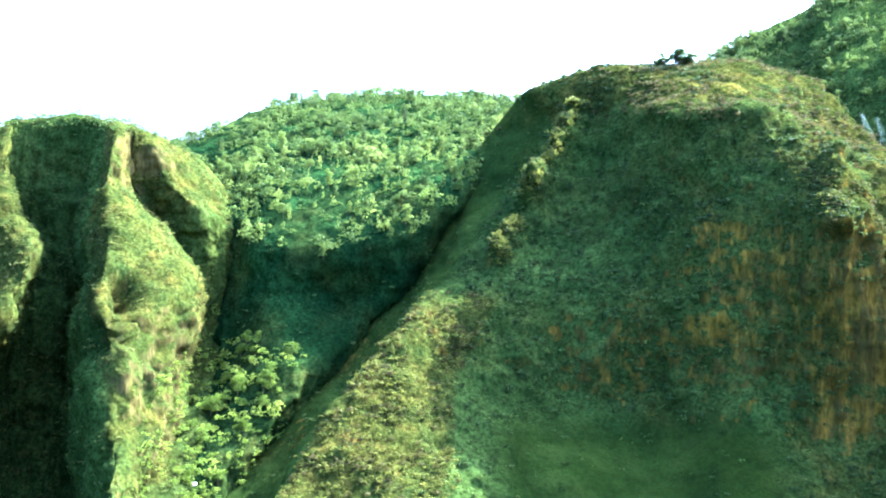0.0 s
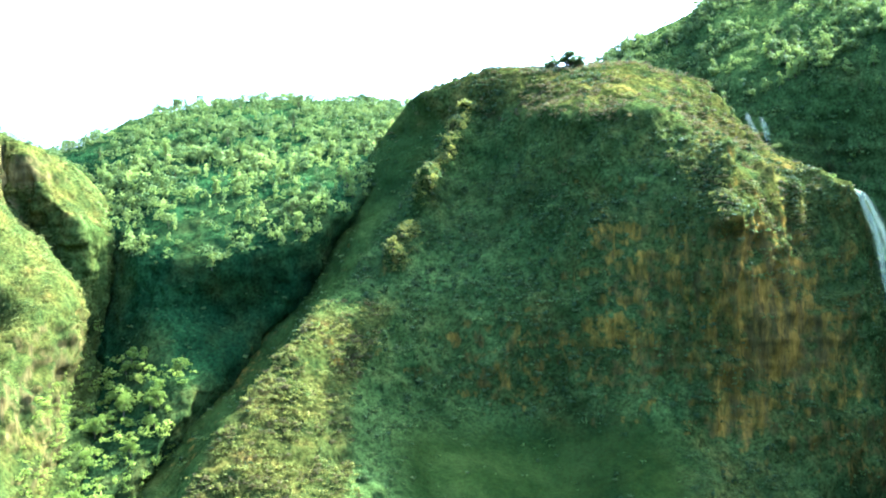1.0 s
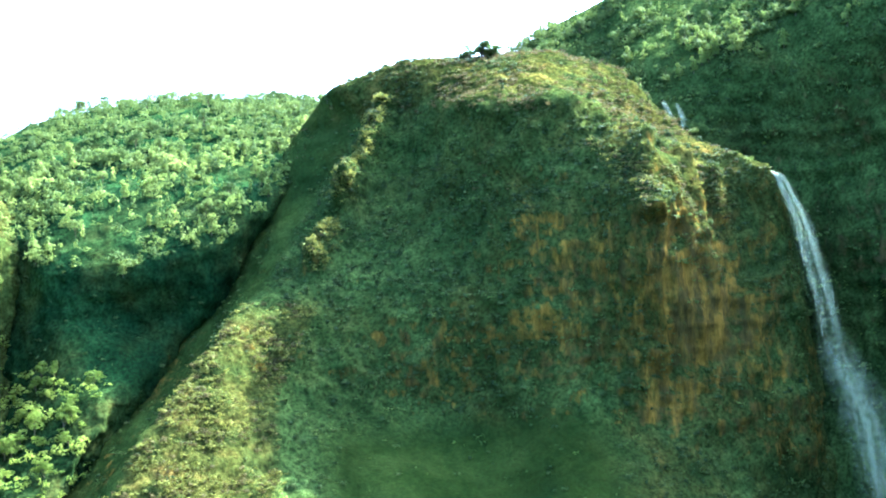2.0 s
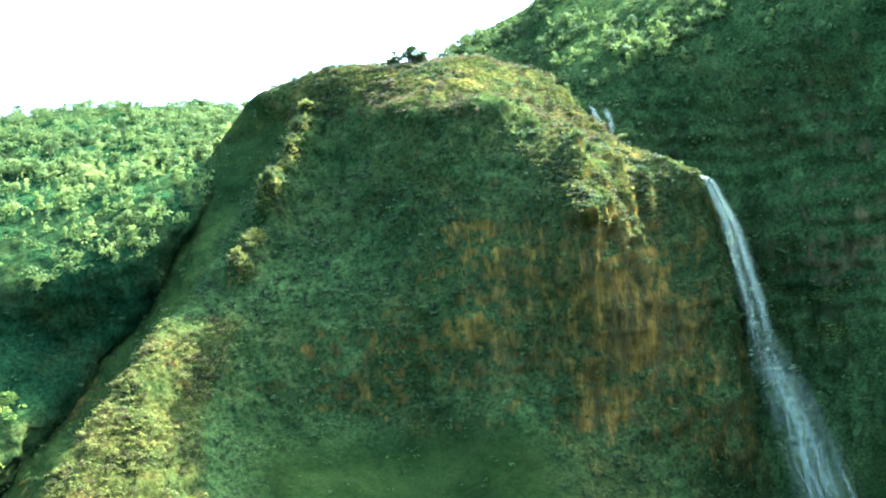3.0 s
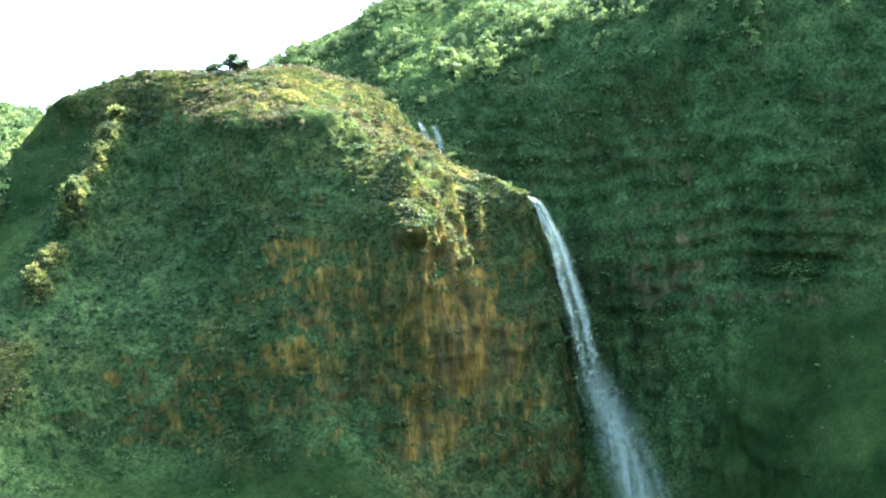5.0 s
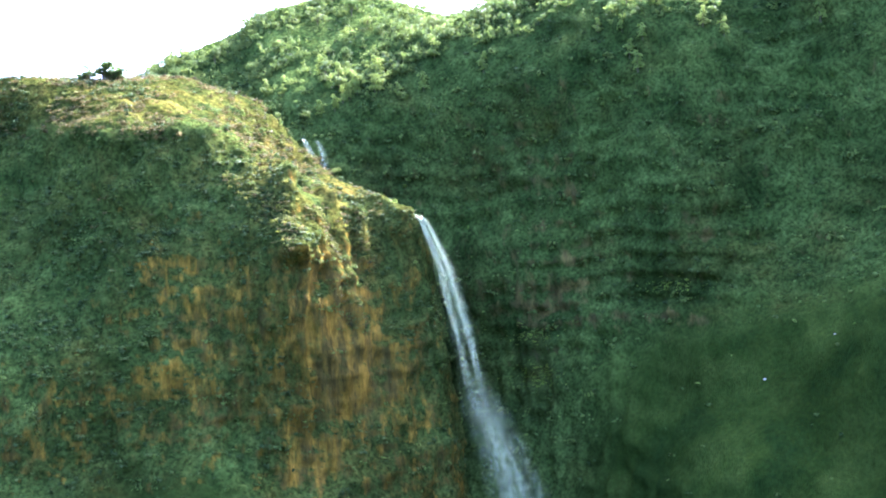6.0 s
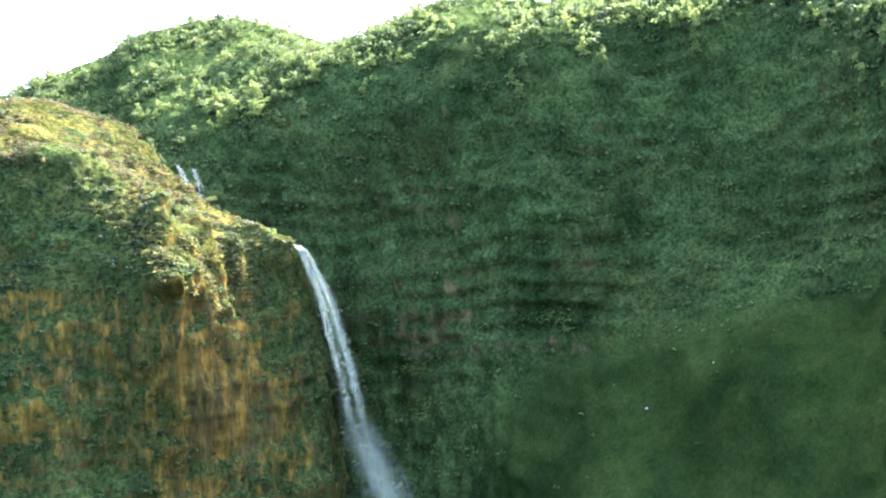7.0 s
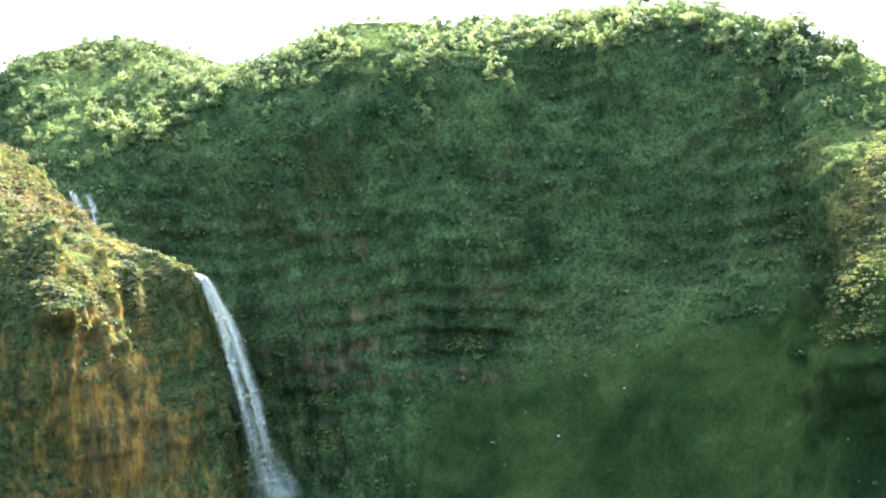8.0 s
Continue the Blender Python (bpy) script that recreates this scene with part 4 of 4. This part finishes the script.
FALL = cascade(
    "waterfall", "tall white waterfall leaping from the crest over dark rock",
    [(296, 591.5, 32.6), (300, 589.5, 31.8), (303.5, 583.5, 29), (306.5, 579, 18), (311, 574, 0), (315.5, 566.5, -36), (318.5, 559.0, -74)], [1.8, 1.8, 2.6, 3.8, 5.4, 6.6, 7.0], 36, 1.0, 9, lanes=((-0.45, 0.2), (0.5, 0.16)),
)
FOAM = water_material("foam", 0.95)
for k, shift in enumerate((-1.6, -0.4, 0.9)):
    lip = np.array([(293.5, 593.5, 33.4), (296.5, 591.4, 33.2), (299.5, 589.4, 32.6), (302.2, 586.0, 31.4), (303.6, 582.6, 28.6), (304.4, 581.0, 25.6)]) + ACROSS * shift + TOWARD * 0.6 * k
    lip = spline(lip, np.arange(6), np.linspace(0, 5, 19))
    part("foam", water_mesh("foam", lip, np.linspace(1.3, 0.9, 19), 0.5, FOAM), FALL, "bright foam where the stream tips over the edge")
cascade(
    "waterfall", "lower white cascade spreading over a rock ledge",
    [(318.5, 561.0, -66), (321, 556.6, -79), (325, 550.0, -97), (328.5, 541.6, -122), (332, 533.2, -146), (335, 524.9, -172), (338.5, 518.2, -200)], [8.5, 10.5, 12.0, 14.0, 15.5, 17.0, 18.0], 42, 0.6, 10,
)
for start in ((292.5, 724, 96), (299, 712, 93)):
    line = HEADWALL.flow(start, 21, 1.5)
    cascade("waterfall", "small white waterfall behind the crest", line[::4], [1.4, 2.0, 2.4], 9, 0.8, int(start[0]))


# ---- loose rock ----
def stone_material():
    m, nodes, links, bsdf = shader("pale_stone")
    where = place_of(nodes, links)
    links.new(ramp(nodes, links, grain(nodes, links, where, 0.8), (0.3, (0.12, 0.105, 0.08)), (0.7, (0.34, 0.31, 0.25))), bsdf.inputs["Base Color"])
    bsdf.inputs["Roughness"].default_value = 0.85
    return m


STONE = stone_material()


def boulder(spot, size, seed):
    bm = bmesh.new()
    bmesh.ops.create_icosphere(bm, subdivisions=3, radius=1.0)
    for v in bm.verts:
        n = noise.fractal(v.co * 1.3 + Vector((seed, 0, 0)), 1.0, 2.0, 4)
        v.co *= 1 + 0.45 * n
        v.co.z *= 0.75
    bmesh.ops.scale(bm, vec=(size, size * 0.8, size), verts=bm.verts)
    me = bpy.data.meshes.new("boulder")
    bm.to_mesh(me)
    bm.free()
    me.materials.append(STONE)
    ob = new("boulder", me)
    ob.matrix_world = pose(spot[0], spot[1], spot[2] + size * 0.25, 0, 0, seed * 40)
    return tagged(ob, "pale weathered boulder lying among the shrubs", "boulder", "boulders on the slopes")


boulder(stand(FOREST_HILL, (-123, 536, -92)) + np.array([0, -3, 2]), 1.6, 1)
for k, (slope, at) in enumerate(((HEADWALL, (458, 420, -60)), (HEADWALL, (430, 450, -72)))):
    boulder(stand(slope, at), 0.6 + 0.2 * (k % 3), k + 2)
